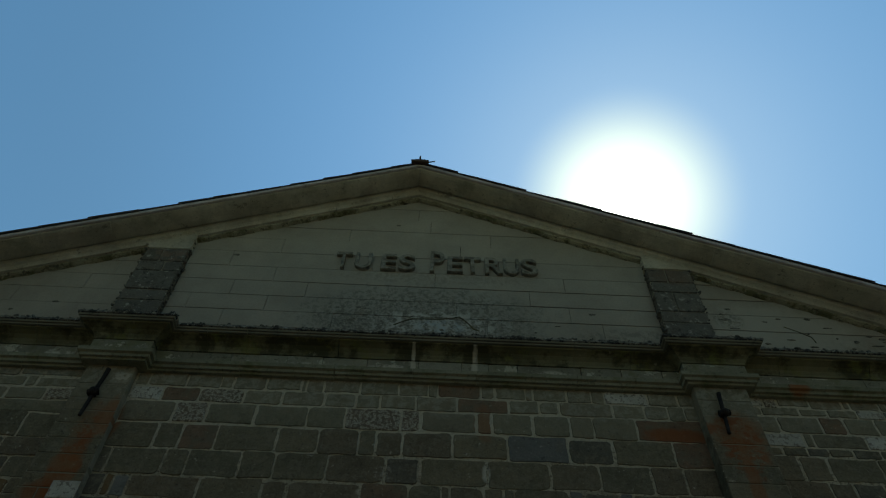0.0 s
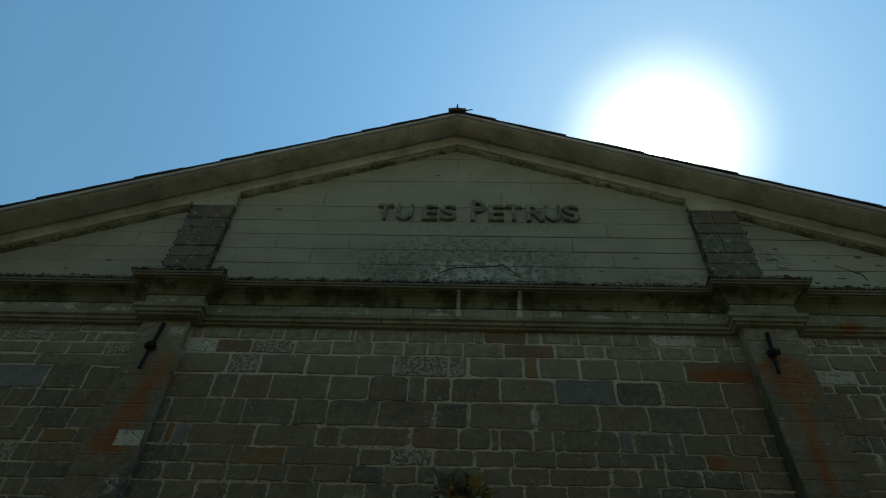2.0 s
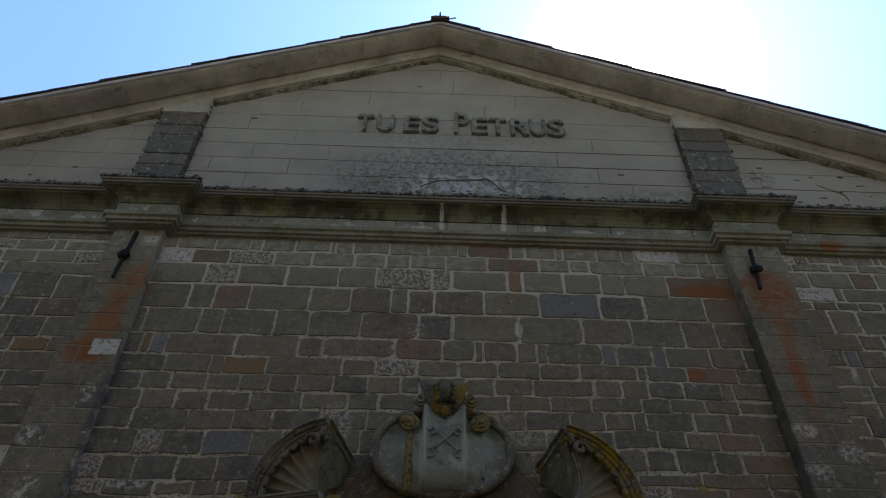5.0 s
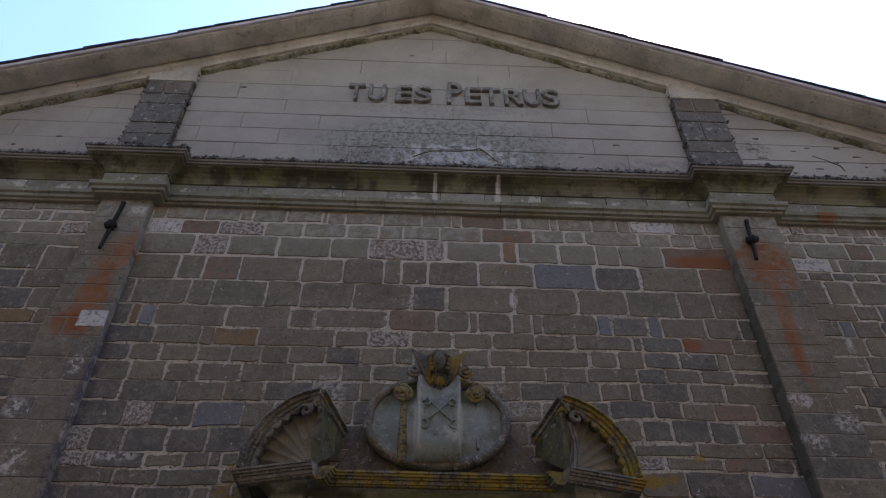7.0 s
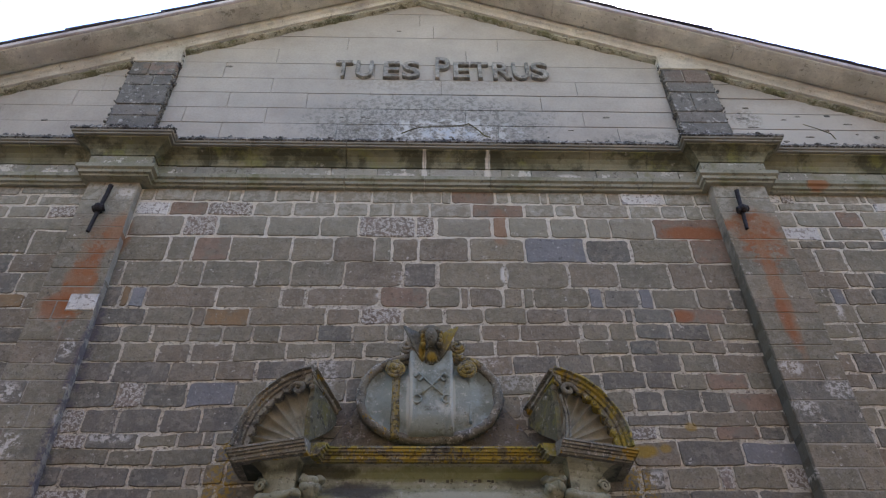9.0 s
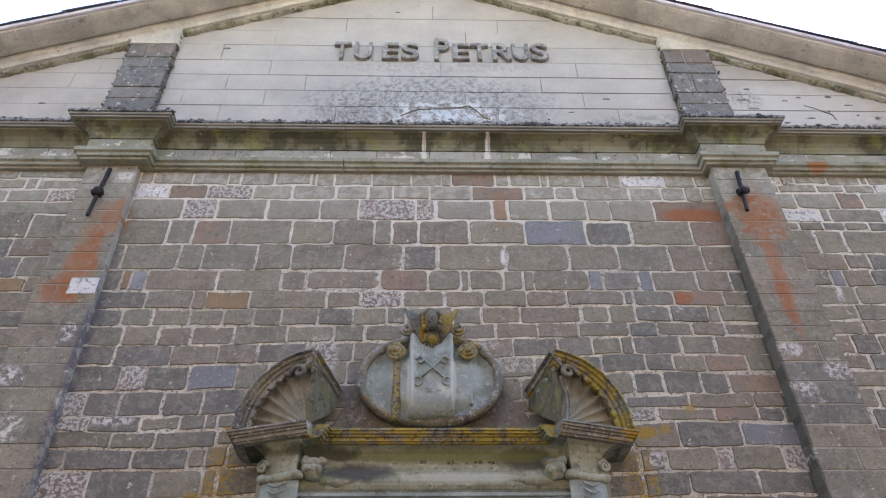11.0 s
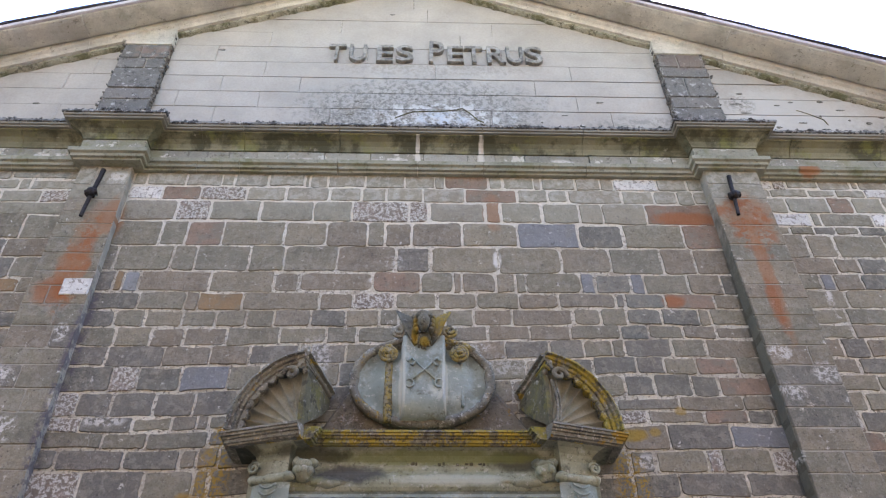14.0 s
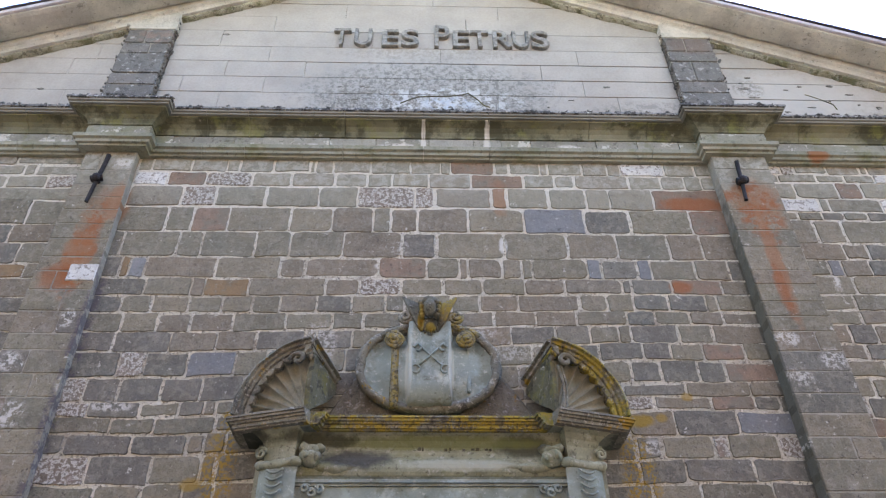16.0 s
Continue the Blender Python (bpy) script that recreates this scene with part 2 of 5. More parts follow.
RAKEFOOT = surface("mossy_crumbling_render", [(0.0, (0.34, 0.315, 0.24)), (1.0, (0.50, 0.47, 0.38))], tone=1.6, tone_amount=0.6, bump=1.0, relief=0.03,
                   patches=[((0.12, 0.12, 0.055), 2.4, 0.47, 0.58, 0.8), ((0.08, 0.07, 0.05), 9.0, 0.54, 0.6, 0.7), ((0.6, 0.57, 0.5), 12.0, 0.6, 0.64, 0.6)])
CORNICE = surface("mossy_limestone", [(0.0, (0.235, 0.232, 0.178)), (1.0, (0.325, 0.318, 0.258))], tone=1.2, tone_amount=0.6, bump=0.6,
                  patches=[((0.14, 0.145, 0.065), 2.0, 0.49, 0.66, 0.7), ((0.07, 0.065, 0.05), 3.1, 0.60, 0.7, 0.6), ((0.1, 0.095, 0.07), 15.0, 0.57, 0.61, 0.5)],
                  blots=[(RUST, 0.85, 4.72, 7.69, 0.14, 0.1)])
FRIEZE = surface("flaking_frieze_stone", [(0.0, (0.25, 0.24, 0.205)), (0.5, (0.35, 0.335, 0.295)), (1.0, (0.30, 0.29, 0.235))], "object", tone_amount=0.5, bump=0.8, relief=0.01,
                 patches=[((0.19, 0.19, 0.10), 2.6, 0.52, 0.64, 0.6), ((0.60, 0.57, 0.51), 5.0, 0.575, 0.60, 0.85), ((0.09, 0.08, 0.06), 14.0, 0.58, 0.62, 0.6)],
                 blots=[(LIME, 0.9, 0.19, 7.86, 0.035, 0.12), (LIME, 0.95, 0.92, 7.84, 0.05, 0.12), (LIME, 0.9, -0.05, 7.82, 0.3, 0.05, 9.0), (LIME, 0.9, -3.95, 7.8, 0.35, 0.07, 9.0), (LIME, 0.9, -1.15, 7.77, 0.22, 0.08, 9.0), (LIME, 0.9, 1.9, 7.8, 0.25, 0.08, 9.0)])
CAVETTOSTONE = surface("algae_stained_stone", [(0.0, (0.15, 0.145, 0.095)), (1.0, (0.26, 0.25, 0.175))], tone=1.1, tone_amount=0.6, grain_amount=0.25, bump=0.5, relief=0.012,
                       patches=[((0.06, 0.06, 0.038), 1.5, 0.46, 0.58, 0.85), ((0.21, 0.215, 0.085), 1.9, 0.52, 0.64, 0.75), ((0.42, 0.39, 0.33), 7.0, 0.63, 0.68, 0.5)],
                       blots=[(LIME, 0.9, 0.19, 8.0, 0.026, 0.2), (LIME, 0.95, 0.93, 8.0, 0.034, 0.2)])
FASCIASTONE = surface("smooth_green_grey_fascia", [(0.0, (0.18, 0.173, 0.145)), (1.0, (0.26, 0.25, 0.212))], tone=1.1, tone_amount=0.5, grain_amount=0.25, bump=0.4, patches=[((0.2, 0.2, 0.07), 1.4, 0.56, 0.66, 0.6), ((0.09, 0.085, 0.07), 5.0, 0.58, 0.64, 0.5)])
CORNICETOP = surface("gritty_coping", [(0.0, (0.17, 0.165, 0.155)), (1.0, (0.27, 0.26, 0.245))], tone=3.0, tone_amount=0.7, bump=1.0, relief=0.02, patches=[((0.045, 0.042, 0.04), 15.0, 0.47, 0.54, 0.9), ((0.5, 0.48, 0.45), 19.0, 0.57, 0.6, 0.8)])
GROOVE = surface("dark_joint_mortar", [(0.0, (0.05, 0.046, 0.04)), (1.0, (0.09, 0.083, 0.072))], tone=3.0)
ATTIC = surface("dark_attic_stone", [(0.0, (0.152, 0.142, 0.13)), (0.6, (0.18, 0.168, 0.154)), (1.0, (0.2, 0.178, 0.16))], "object", patches=[((0.44, 0.42, 0.39), 9.0, 0.575, 0.61, 0.8), ((0.055, 0.05, 0.047), 13.0, 0.55, 0.6, 0.75), ((0.35, 0.33, 0.3), 26.0, 0.58, 0.62, 0.6)], blots=[((0.27, 0.18, 0.145), 0.6, -3.3, 9.78, 0.4, 0.16, 8.0), ((0.2, 0.14, 0.115), 0.6, 3.7, 9.75, 0.35, 0.2)], bump=0.9, relief=0.02)
# blots at x -1.2, 1.86: painted shade below the shelf ends, some black stain
PORTAL = surface("portal_stone", [(0.0, (0.25, 0.255, 0.185)), (1.0, (0.36, 0.36, 0.29))], tone=2.2, tone_amount=0.6, patches=[((0.15, 0.155, 0.06), 3.0, 0.52, 0.7, 0.6), ((0.05, 0.048, 0.045), 3.6, 0.58, 0.72, 0.75), ((0.45, 0.44, 0.4), 16.0, 0.57, 0.62, 0.6), ((0.07, 0.065, 0.05), 26.0, 0.57, 0.61, 0.6)],
                 blots=[((0.055, 0.052, 0.055), 0.85, -0.3, 3.95, 0.34, 0.1), ((0.055, 0.055, 0.038), 0.85, 1.02, 4.06, 0.26, 0.1), ((0.04, 0.04, 0.03), 0.9, -1.2, 4.09, 0.2, 0.14), ((0.05, 0.05, 0.035), 0.85, 1.86, 4.09, 0.16, 0.12), ((0.42, 0.42, 0.36), 0.65, 0.5, 3.9, 0.5, 0.06), ((0.16, 0.17, 0.065), 0.75, 0.3, 4.09, 1.0, 0.06), ((0.045, 0.045, 0.03), 0.8, -0.62, 4.1, 0.4, 0.06)])
LICHEN = surface("lichened_stone", [(0.0, (0.19, 0.175, 0.14)), (1.0, (0.26, 0.24, 0.2))], tone=3.0, patches=[((0.4, 0.38, 0.34), 18.0, 0.6, 0.7, 0.5), ((0.08, 0.075, 0.07), 7.0, 0.54, 0.68, 0.6), ((0.35, 0.245, 0.025), 6.0, 0.43, 0.51, 0.85), ((0.2, 0.185, 0.05), 4.0, 0.5, 0.58, 0.7), ((0.12, 0.11, 0.09), 9.0, 0.52, 0.57, 0.8), ((0.06, 0.05, 0.04), 22.0, 0.54, 0.58, 0.75), ((0.45, 0.43, 0.36), 30.0, 0.58, 0.62, 0.6)], bump=0.9, relief=0.012)
HORN = surface("dark_shell_stone", [(0.0, (0.17, 0.155, 0.125)), (1.0, (0.25, 0.235, 0.195))], tone=3.0, patches=[((0.06, 0.055, 0.05), 6.0, 0.5, 0.62, 0.75), ((0.48, 0.46, 0.42), 24.0, 0.56, 0.6, 0.75), ((0.33, 0.2, 0.03), 3.4, 0.585, 0.61, 0.9), ((0.04, 0.035, 0.03), 34.0, 0.57, 0.6, 0.7)], bump=0.9, relief=0.012)
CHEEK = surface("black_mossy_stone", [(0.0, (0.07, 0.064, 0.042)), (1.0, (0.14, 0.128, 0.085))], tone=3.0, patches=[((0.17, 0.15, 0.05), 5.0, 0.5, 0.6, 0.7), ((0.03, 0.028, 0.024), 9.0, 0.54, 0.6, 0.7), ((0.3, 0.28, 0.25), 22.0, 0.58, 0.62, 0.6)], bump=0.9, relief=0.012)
SHELL = surface("shell_stone", [(0.0, (0.25, 0.24, 0.19)), (1.0, (0.35, 0.335, 0.28))], tone=3.0, patches=[((0.09, 0.085, 0.06), 3.0, 0.54, 0.7, 0.7), ((0.5, 0.48, 0.44), 20.0, 0.62, 0.7, 0.5)], bump=0.7, relief=0.01)
BACKING = surface("stained_backing_stone", [(0.0, (0.15, 0.13, 0.105)), (1.0, (0.23, 0.20, 0.16))], tone=3.0, patches=[((0.22, 0.19, 0.15), 2.6, 0.48, 0.6, 0.7), ((0.4, 0.36, 0.36), 16.0, 0.57, 0.62, 0.65), ((0.07, 0.06, 0.055), 6.0, 0.55, 0.63, 0.7), ((0.30, 0.16, 0.035), 5.0, 0.585, 0.62, 0.8), ((0.05, 0.045, 0.04), 30.0, 0.56, 0.6, 0.6)], blots=[((0.32, 0.17, 0.03), 0.8, 0.98, 4.98, 0.14, 0.16, 9.0)], bump=1.0, relief=0.02)
BLUESTONE = surface("pale_blue_stone", blots=[((0.5, 0.5, 0.44), 0.75, 0.085, 4.82, 0.035, 0.4), ((0.5, 0.5, 0.44), 0.7, 0.46, 4.85, 0.03, 0.35), ((0.52, 0.53, 0.48), 0.7, 0.40, 4.72, 0.09, 0.1, 14.0), ((0.11, 0.105, 0.08), 0.6, 0.27, 4.72, 0.12, 0.03, 14.0), ((0.12, 0.115, 0.07), 0.7, 0.5, 4.5, 0.3, 0.05, 14.0)], stops= [(0.0, (0.2, 0.235, 0.218)), (1.0, (0.295, 0.33, 0.3))], tone=2.6, tone_amount=0.4, grain_amount=0.2, bump=0.3, patches=[((0.47, 0.48, 0.45), 5.0, 0.54, 0.64, 0.55), ((0.16, 0.165, 0.125), 4.2, 0.53, 0.63, 0.65), ((0.37, 0.44, 0.44), 3.0, 0.52, 0.62, 0.5), ((0.5, 0.5, 0.46), 22.0, 0.6, 0.63, 0.6), ((0.1, 0.1, 0.08), 18.0, 0.6, 0.64, 0.6)])
GOLDLICHEN = surface("gold_lichened_stone", [(0.0, (0.2, 0.18, 0.13)), (1.0, (0.27, 0.24, 0.17))], tone=4.0, patches=[((0.28, 0.195, 0.04), 16.0, 0.46, 0.55, 0.8), ((0.05, 0.045, 0.035), 26.0, 0.51, 0.56, 0.8), ((0.42, 0.4, 0.36), 30.0, 0.58, 0.62, 0.6)], bump=0.9, relief=0.01)
CREST = surface("lichened_crest_stone", [(0.0, (0.09, 0.085, 0.065)), (1.0, (0.16, 0.15, 0.12))], tone=5.0, blots=[((0.30, 0.2, 0.03), 0.85, 0.46, 5.44, 0.12, 0.25, 18.0), ((0.28, 0.18, 0.04), 0.5, 0.46, 5.44, 0.12, 0.25), ((0.3, 0.19, 0.03), 0.8, 0.19, 5.30, 0.035, 0.16), ((0.3, 0.2, 0.03), 0.8, 0.28, 5.22, 0.06, 0.05)], patches=[((0.38, 0.36, 0.33), 25.0, 0.57, 0.62, 0.6), ((0.04, 0.035, 0.03), 18.0, 0.55, 0.6, 0.7)], bump=0.9, relief=0.01)
LETTER = surface("rough_letter_stone", [(0.0, (0.22, 0.205, 0.185)), (1.0, (0.36, 0.34, 0.31))], tone=8.0, tone_amount=0.8, bump=1.0, relief=0.015, patches=[((0.09, 0.085, 0.08), 12.0, 0.5, 0.62, 0.6)])
IRON = surface("black_iron", [(0.0, (0.025, 0.022, 0.024)), (1.0, (0.045, 0.038, 0.038))], tone=9.0, rough=0.6, metal=0.6, bump=0.4)
SLATE = surface("roof_slate", [(0.0, (0.05, 0.045, 0.06)), (1.0, (0.085, 0.075, 0.09))], "object", rough=0.7)
BOARD = surface("faded_verge_board", [(0.0, (0.46, 0.40, 0.42)), (1.0, (0.58, 0.52, 0.54))], tone=2.0, patches=[((0.2, 0.17, 0.17), 5.0, 0.58, 0.7, 0.6)])
RUSTYCAP = surface("rusty_ridge_cap", [(0.0, (0.06, 0.04, 0.035)), (1.0, (0.11, 0.07, 0.055))], tone=6.0)
# for the unseen wall opposite, tinted to bounce warm light
SANDSTONE = surface("plain_sandstone", [(0.0, (0.12, 0.092, 0.06)), (1.0, (0.16, 0.122, 0.082))], tone=1.0)
GROUND = surface("worn_asphalt", [(0.0, (0.045, 0.044, 0.041)), (1.0, (0.075, 0.072, 0.066))], tone=0.5, grain=40.0, patches=[((0.1, 0.11, 0.06), 0.35, 0.55, 0.68, 0.7)], bump=0.8)


# ---------- mesh helpers ----------
def origin(ob):
    p = Vector(ob.location)
    while ob.parent:
        ob = ob.parent
        p = p + Vector(ob.location)
    return p


def part(name, bm, material, parent=None, label="", smooth=False):
    """Links a bmesh in world places as one mesh object, under its thing or part."""
    if isinstance(bm, tuple):
        verts, faces = bm
        me = bpy.data.meshes.new(name)
    else:
        bmesh.ops.recalc_face_normals(bm, faces=bm.faces)
        me = bpy.data.meshes.new(name)
        bm.to_mesh(me)
        bm.free()
        verts = None
    if verts is None:
        co = np.empty(len(me.vertices) * 3, dtype=np.float32)
        me.vertices.foreach_get("co", co)
        co = co.reshape(-1, 3)
    else:
        co = np.array(verts, dtype=np.float32)
    mid = (co.min(axis=0) + co.max(axis=0)) / 2
    if parent is None:
        mid[2] = co[:, 2].min()
    if verts is None:
        me.vertices.foreach_set("co", (co - mid).ravel())
    else:
        me.from_pydata([tuple(v) for v in (co - mid)], [], faces)
    me.update()
    me.materials.append(material)
    if smooth:
        me.polygons.foreach_set("use_smooth", [True] * len(me.polygons))
    ob = new(name, me)
    ob.location = Vector([float(v) for v in mid]) - (origin(parent) if parent else Vector())
    if parent:
        ob.parent = parent
    if label:
        ob["label"] = label
    return ob


def thing(name, place, label, category, group="", kind=""):
    ob = new(name)
    ob.empty_display_size = 0.1
    ob.location = place
    return tagged(ob, label, category, group, kind)


def box(x0, x1, y0, y1, z0, z1, bevel=0.0, bm=None):
    bm = bm or bmesh.new()
    r = bmesh.ops.create_cube(bm, size=1, matrix=Matrix.LocRotScale(((x0 + x1) / 2, (y0 + y1) / 2, (z0 + z1) / 2), None, (x1 - x0, y1 - y0, z1 - z0)))
    if bevel:
        bmesh.ops.bevel(bm, geom=list({e for v in r["verts"] for e in v.link_edges}), offset=bevel, segments=2, profile=0.6, affect="EDGES")
    return bm


def slab(outline, y_back, y_front, chamfer=0.006):
    """A flat piece on the facade with chamfered front edges. outline: (x, z) corners."""
    n = len(outline)
    cx, cz = sum(p[0] for p in outline) / n, sum(p[1] for p in outline) / n
    verts = [(x, y_back, z) for x, z in outline] + [(x, y_front + chamfer, z) for x, z in outline]
    for x, z in outline:
        d = max(0.01, math.hypot(x - cx, z - cz))
        verts.append((x + (cx - x) / d * chamfer * 1.3, y_front, z + (cz - z) / d * chamfer * 1.3))
    faces = [tuple(range(2 * n, 3 * n))]
    for k in (0, n):
        faces += [(k + i, k + (i + 1) % n, k + n + (i + 1) % n, k + n + i) for i in range(n)]
    return verts, faces


def stone_outline(corners, rnd, soft=0.03, rough=0.007):
    """Four corners (x, z), counted round from below left, become a worn, ragged outline."""
    out = []
    for i in range(4):
        a, b, c = Vector(corners[i - 1]), Vector(corners[i]), Vector(corners[(i + 1) % 4])
        worn = soft * (rnd.uniform(0.2, 1.0) if rnd.random() < 0.75 else rnd.uniform(1.2, 2.4))
        r1 = min(0.14 * (a - b).length if (a - b).length > 0.25 else 0.22 * (a - b).length, worn * rnd.uniform(0.7, 1.3))
        r2 = min(0.14 * (c - b).length if (c - b).length > 0.25 else 0.22 * (c - b).length, worn * rnd.uniform(0.7, 1.3))
        p, q = b + (a - b).normalized() * r1, b + (c - b).normalized() * r2
        n = Vector((c.y - b.y, b.x - c.x)).normalized()
        j = min(rough, 0.05 * (c - b).length)
        out.append(tuple(p))
        if worn > 0.02:
            out.append(tuple((p + q) / 2 * 0.6 + b * 0.4))
        out.append(tuple(q))
        bow = rnd.uniform(-0.7, 0.5) * j
        for f in (0.2, 0.36, 0.52, 0.68, 0.84) if (c - b).length > 0.25 else (0.3, 0.65):
            out.append(tuple(b.lerp(c, f + rnd.uniform(-0.03, 0.03)) + n * (bow * 4 * f * (1 - f) + rnd.uniform(-0.6, 0.4) * j)))
    return out


def stone_mesh(outline, y_back, y_front, worn):
    """A stone with edges worn round towards its face."""
    n = len(outline)
    cx, cz = sum(p[0] for p in outline) / n, sum(p[1] for p in outline) / n
    hx, hz = max(abs(p[0] - cx) for p in outline), max(abs(p[1] - cz) for p in outline)
    k = 1 - min(0.2, worn / hx), 1 - min(0.2, worn / hz)
    verts = [(x, y_back, z) for x, z in outline] + [(cx + (x - cx) * k[0], y_front, cz + (z - cz) * k[1]) for x, z in outline]
    return verts, [tuple(range(n, 2 * n))] + [(i, (i + 1) % n, n + (i + 1) % n, n + i) for i in range(n)]


def tube(points, radius, sides=8, bm=None, taper=1.0):
    bm = bm or bmesh.new()
    rings = []
    n = len(points)
    for i, p in enumerate(points):
        p = Vector(p)
        d = (Vector(points[min(i + 1, n - 1)]) - Vector(points[max(i - 1, 0)])).normalized()
        a = d.orthogonal().normalized() if abs(d.y) > 0.9 else d.cross(Vector((0, 1, 0))).normalized()
        b = d.cross(a)
        r = radius * (1 + (taper - 1) * i / max(1, n - 1))
        rings.append([bm.verts.new(p + (a * math.cos(t) + b * math.sin(t)) * r) for t in [2 * math.pi * k / sides for k in range(sides)]])
    for u, v in zip(rings, rings[1:]):
        for k in range(sides):
            bm.faces.new((u[k], u[(k + 1) % sides], v[(k + 1) % sides], v[k]))
    bm.faces.new(rings[0][::-1])
    bm.faces.new(rings[-1])
    return bm


def sweep(path, profile, bm=None):
    """A moulding along a plan line (x, y), with mitred corners. profile: (out, z), closed to the back."""
    bm = bm or bmesh.new()
    path = [Vector(p) for p in path]
    side = [Vector((b.y - a.y, a.x - b.x)).normalized() for a, b in zip(path, path[1:])]
    rings = []
    for i, p in enumerate(path):
        n1, n2 = side[max(0, i - 1)], side[min(i, len(side) - 1)]
        o = (n1 + n2) / (1 + n1.dot(n2))
        rings.append([bm.verts.new((p.x + o.x * d, p.y + o.y * d, z)) for d, z in profile])
    m = len(profile)
    for u, v in zip(rings, rings[1:]):
        for k in range(m):
            bm.faces.new((u[k], v[k], v[(k + 1) % m], u[(k + 1) % m]))
    bm.faces.new(rings[0])
    bm.faces.new(rings[-1][::-1])
    return bm


def spiral(cx, y, cz, r0, r1, turns, start, way=1, steps=26):
    return [(cx + way * (r0 + (r1 - r0) * k / steps) * math.cos(start + turns * 2 * math.pi * k / steps), y - 0.03 * k / steps,
             cz + (r0 + (r1 - r0) * k / steps) * math.sin(start + turns * 2 * math.pi * k / steps)) for k in range(steps + 1)]


def ball(x, y, z, rx, ry, rz, bm=None, seg=16):
    bm = bm or bmesh.new()
    bmesh.ops.create_uvsphere(bm, u_segments=seg, v_segments=seg // 2 + 2, radius=1, matrix=Matrix.LocRotScale((x, y, z), None, (rx, ry, rz)))
    return bm


# ---------- plan of the facade ----------
PIL_L, PIL_R = (-3.56, -2.93), (3.44, 4.06)      # giant pilasters
PIL_OUT = 0.15
WEST, EAST = -8.3, 8.5
ATTIC_L, ATTIC_R = (-3.69, -3.09), (3.37, 4.0)
APEX_X, APEX_Z, SLOPE = 0.07, 11.57, 0.444         # top of the plaster gable
CORNICE_TOP = 8.2


def gable(x):
    return APEX_Z - SLOPE * abs(x - APEX_X)


# ---------- the sun in the sky ----------
m = bpy.data.materials.new("sun_glow")
m.use_nodes = True
m.node_tree.nodes.remove(m.node_tree.nodes["Principled BSDF"])
spot = m.node_tree.nodes.new("ShaderNodeTexCoord").outputs["Object"]
length = m.node_tree.nodes.new("ShaderNodeVectorMath")
length.operation = "LENGTH"
link(m, spot, length.inputs[0])
r = length.outputs["Value"]
core = mathn(m, "MULTIPLY", between(m, r, 90.0, 54.0), 5.0)
halo = mathn(m, "MULTIPLY", mathn(m, "POWER", between(m, r, 340.0, 60.0), 2.8), 0.5)
haze = mathn(m, "ADD", mathn(m, "MULTIPLY", between(m, r, 2400.0, 1600.0), 0.5), mathn(m, "MULTIPLY", between(m, r, 1500.0, 60.0), 0.40))
halo = mathn(m, "ADD", halo, haze)
glow = node(m, "ShaderNodeEmission")
link(m, mixed(m, between(m, r, 80.0, 260.0), (0.84, 0.95, 1.4), (0.055, 0.315, 1.3)), glow.inputs["Color"])
link(m, mathn(m, "ADD", core, halo), glow.inputs["Strength"])
both = m.node_tree.nodes.new("ShaderNodeAddShader")
link(m, glow.outputs[0], both.inputs[0])
link(m, m.node_tree.nodes.new("ShaderNodeBsdfTransparent").outputs[0], both.inputs[1])
link(m, both.outputs[0], m.node_tree.nodes["Material Output"].inputs["Surface"])
bm = bmesh.new()
bmesh.ops.create_circle(bm, cap_ends=True, segments=96, radius=2420)
me = bpy.data.meshes.new("sun_disc")
bm.to_mesh(me)
bm.free()
me.materials.append(m)
disc = tagged(new("backdrop_sun", me), "blinding white sun with a hazy glow in blue sky", "sun", kind="structure")
disc.matrix_world = look(sun_way * 1600 + Vector((0, 0, 1.6)), (0, -6, 1.6))

# ---------- ground and body of the building ----------
bm = bmesh.new()
bmesh.ops.create_grid(bm, x_segments=40, y_segments=40, size=1500, matrix=Matrix.Translation((0, 0, 0)))
for v in bm.verts:
    v.co.x, v.co.y = math.copysign(abs(v.co.x / 1500) ** 2.2 * 1500, v.co.x), math.copysign(abs(v.co.y / 1500) ** 2.2 * 1500, v.co.y)
tagged(part("ground", bm, GROUND), "dark worn asphalt ground before the church", "ground", kind="structure")

wall = tagged(part("wall_front", box(PIL_L[1] - 0.08, PIL_R[0] + 0.02, 0.004, 0.7, 0, 7.75), MORTAR), "coursed brown rubble stone wall with pale lime mortar", "wall", kind="structure")
wing_w = tagged(part("wall_front_west", box(WEST, PIL_L[1] - 0.08, 0.004, 0.7, 0, 7.75), MORTAR), "brown rubble stone wall beside the pilaster", "wall", kind="structure")
wing_e = tagged(part("wall_front_east", box(PIL_R[0] + 0.02, EAST, 0.004, 0.7, 0, 7.75), MORTAR), "brown rubble stone wall with limewashed blocks", "wall", kind="structure")
verts = [(x, y, z) for y in (0.02, 0.7) for x, z in ((WEST, 7.75), (EAST, 7.75), (EAST, gable(EAST) + 0.2), (APEX_X, APEX_Z + 0.2), (WEST, gable(WEST) + 0.2))]
faces = [(0, 1, 2, 3, 4), (9, 8, 7, 6, 5)] + [(i, (i + 1) % 5, 5 + (i + 1) % 5, 5 + i) for i in range(5)]
gable_wall = tagged(part("wall_gable", (verts, faces), GROOVE), "gable wall behind scored grey plaster panels", "wall", kind="structure")
tagged(part("wall_west", box(WEST, WEST + 0.7, 0.7, 24, 0, 8.0), MORTAR), "plain stone side wall of the church", "wall", kind="structure")
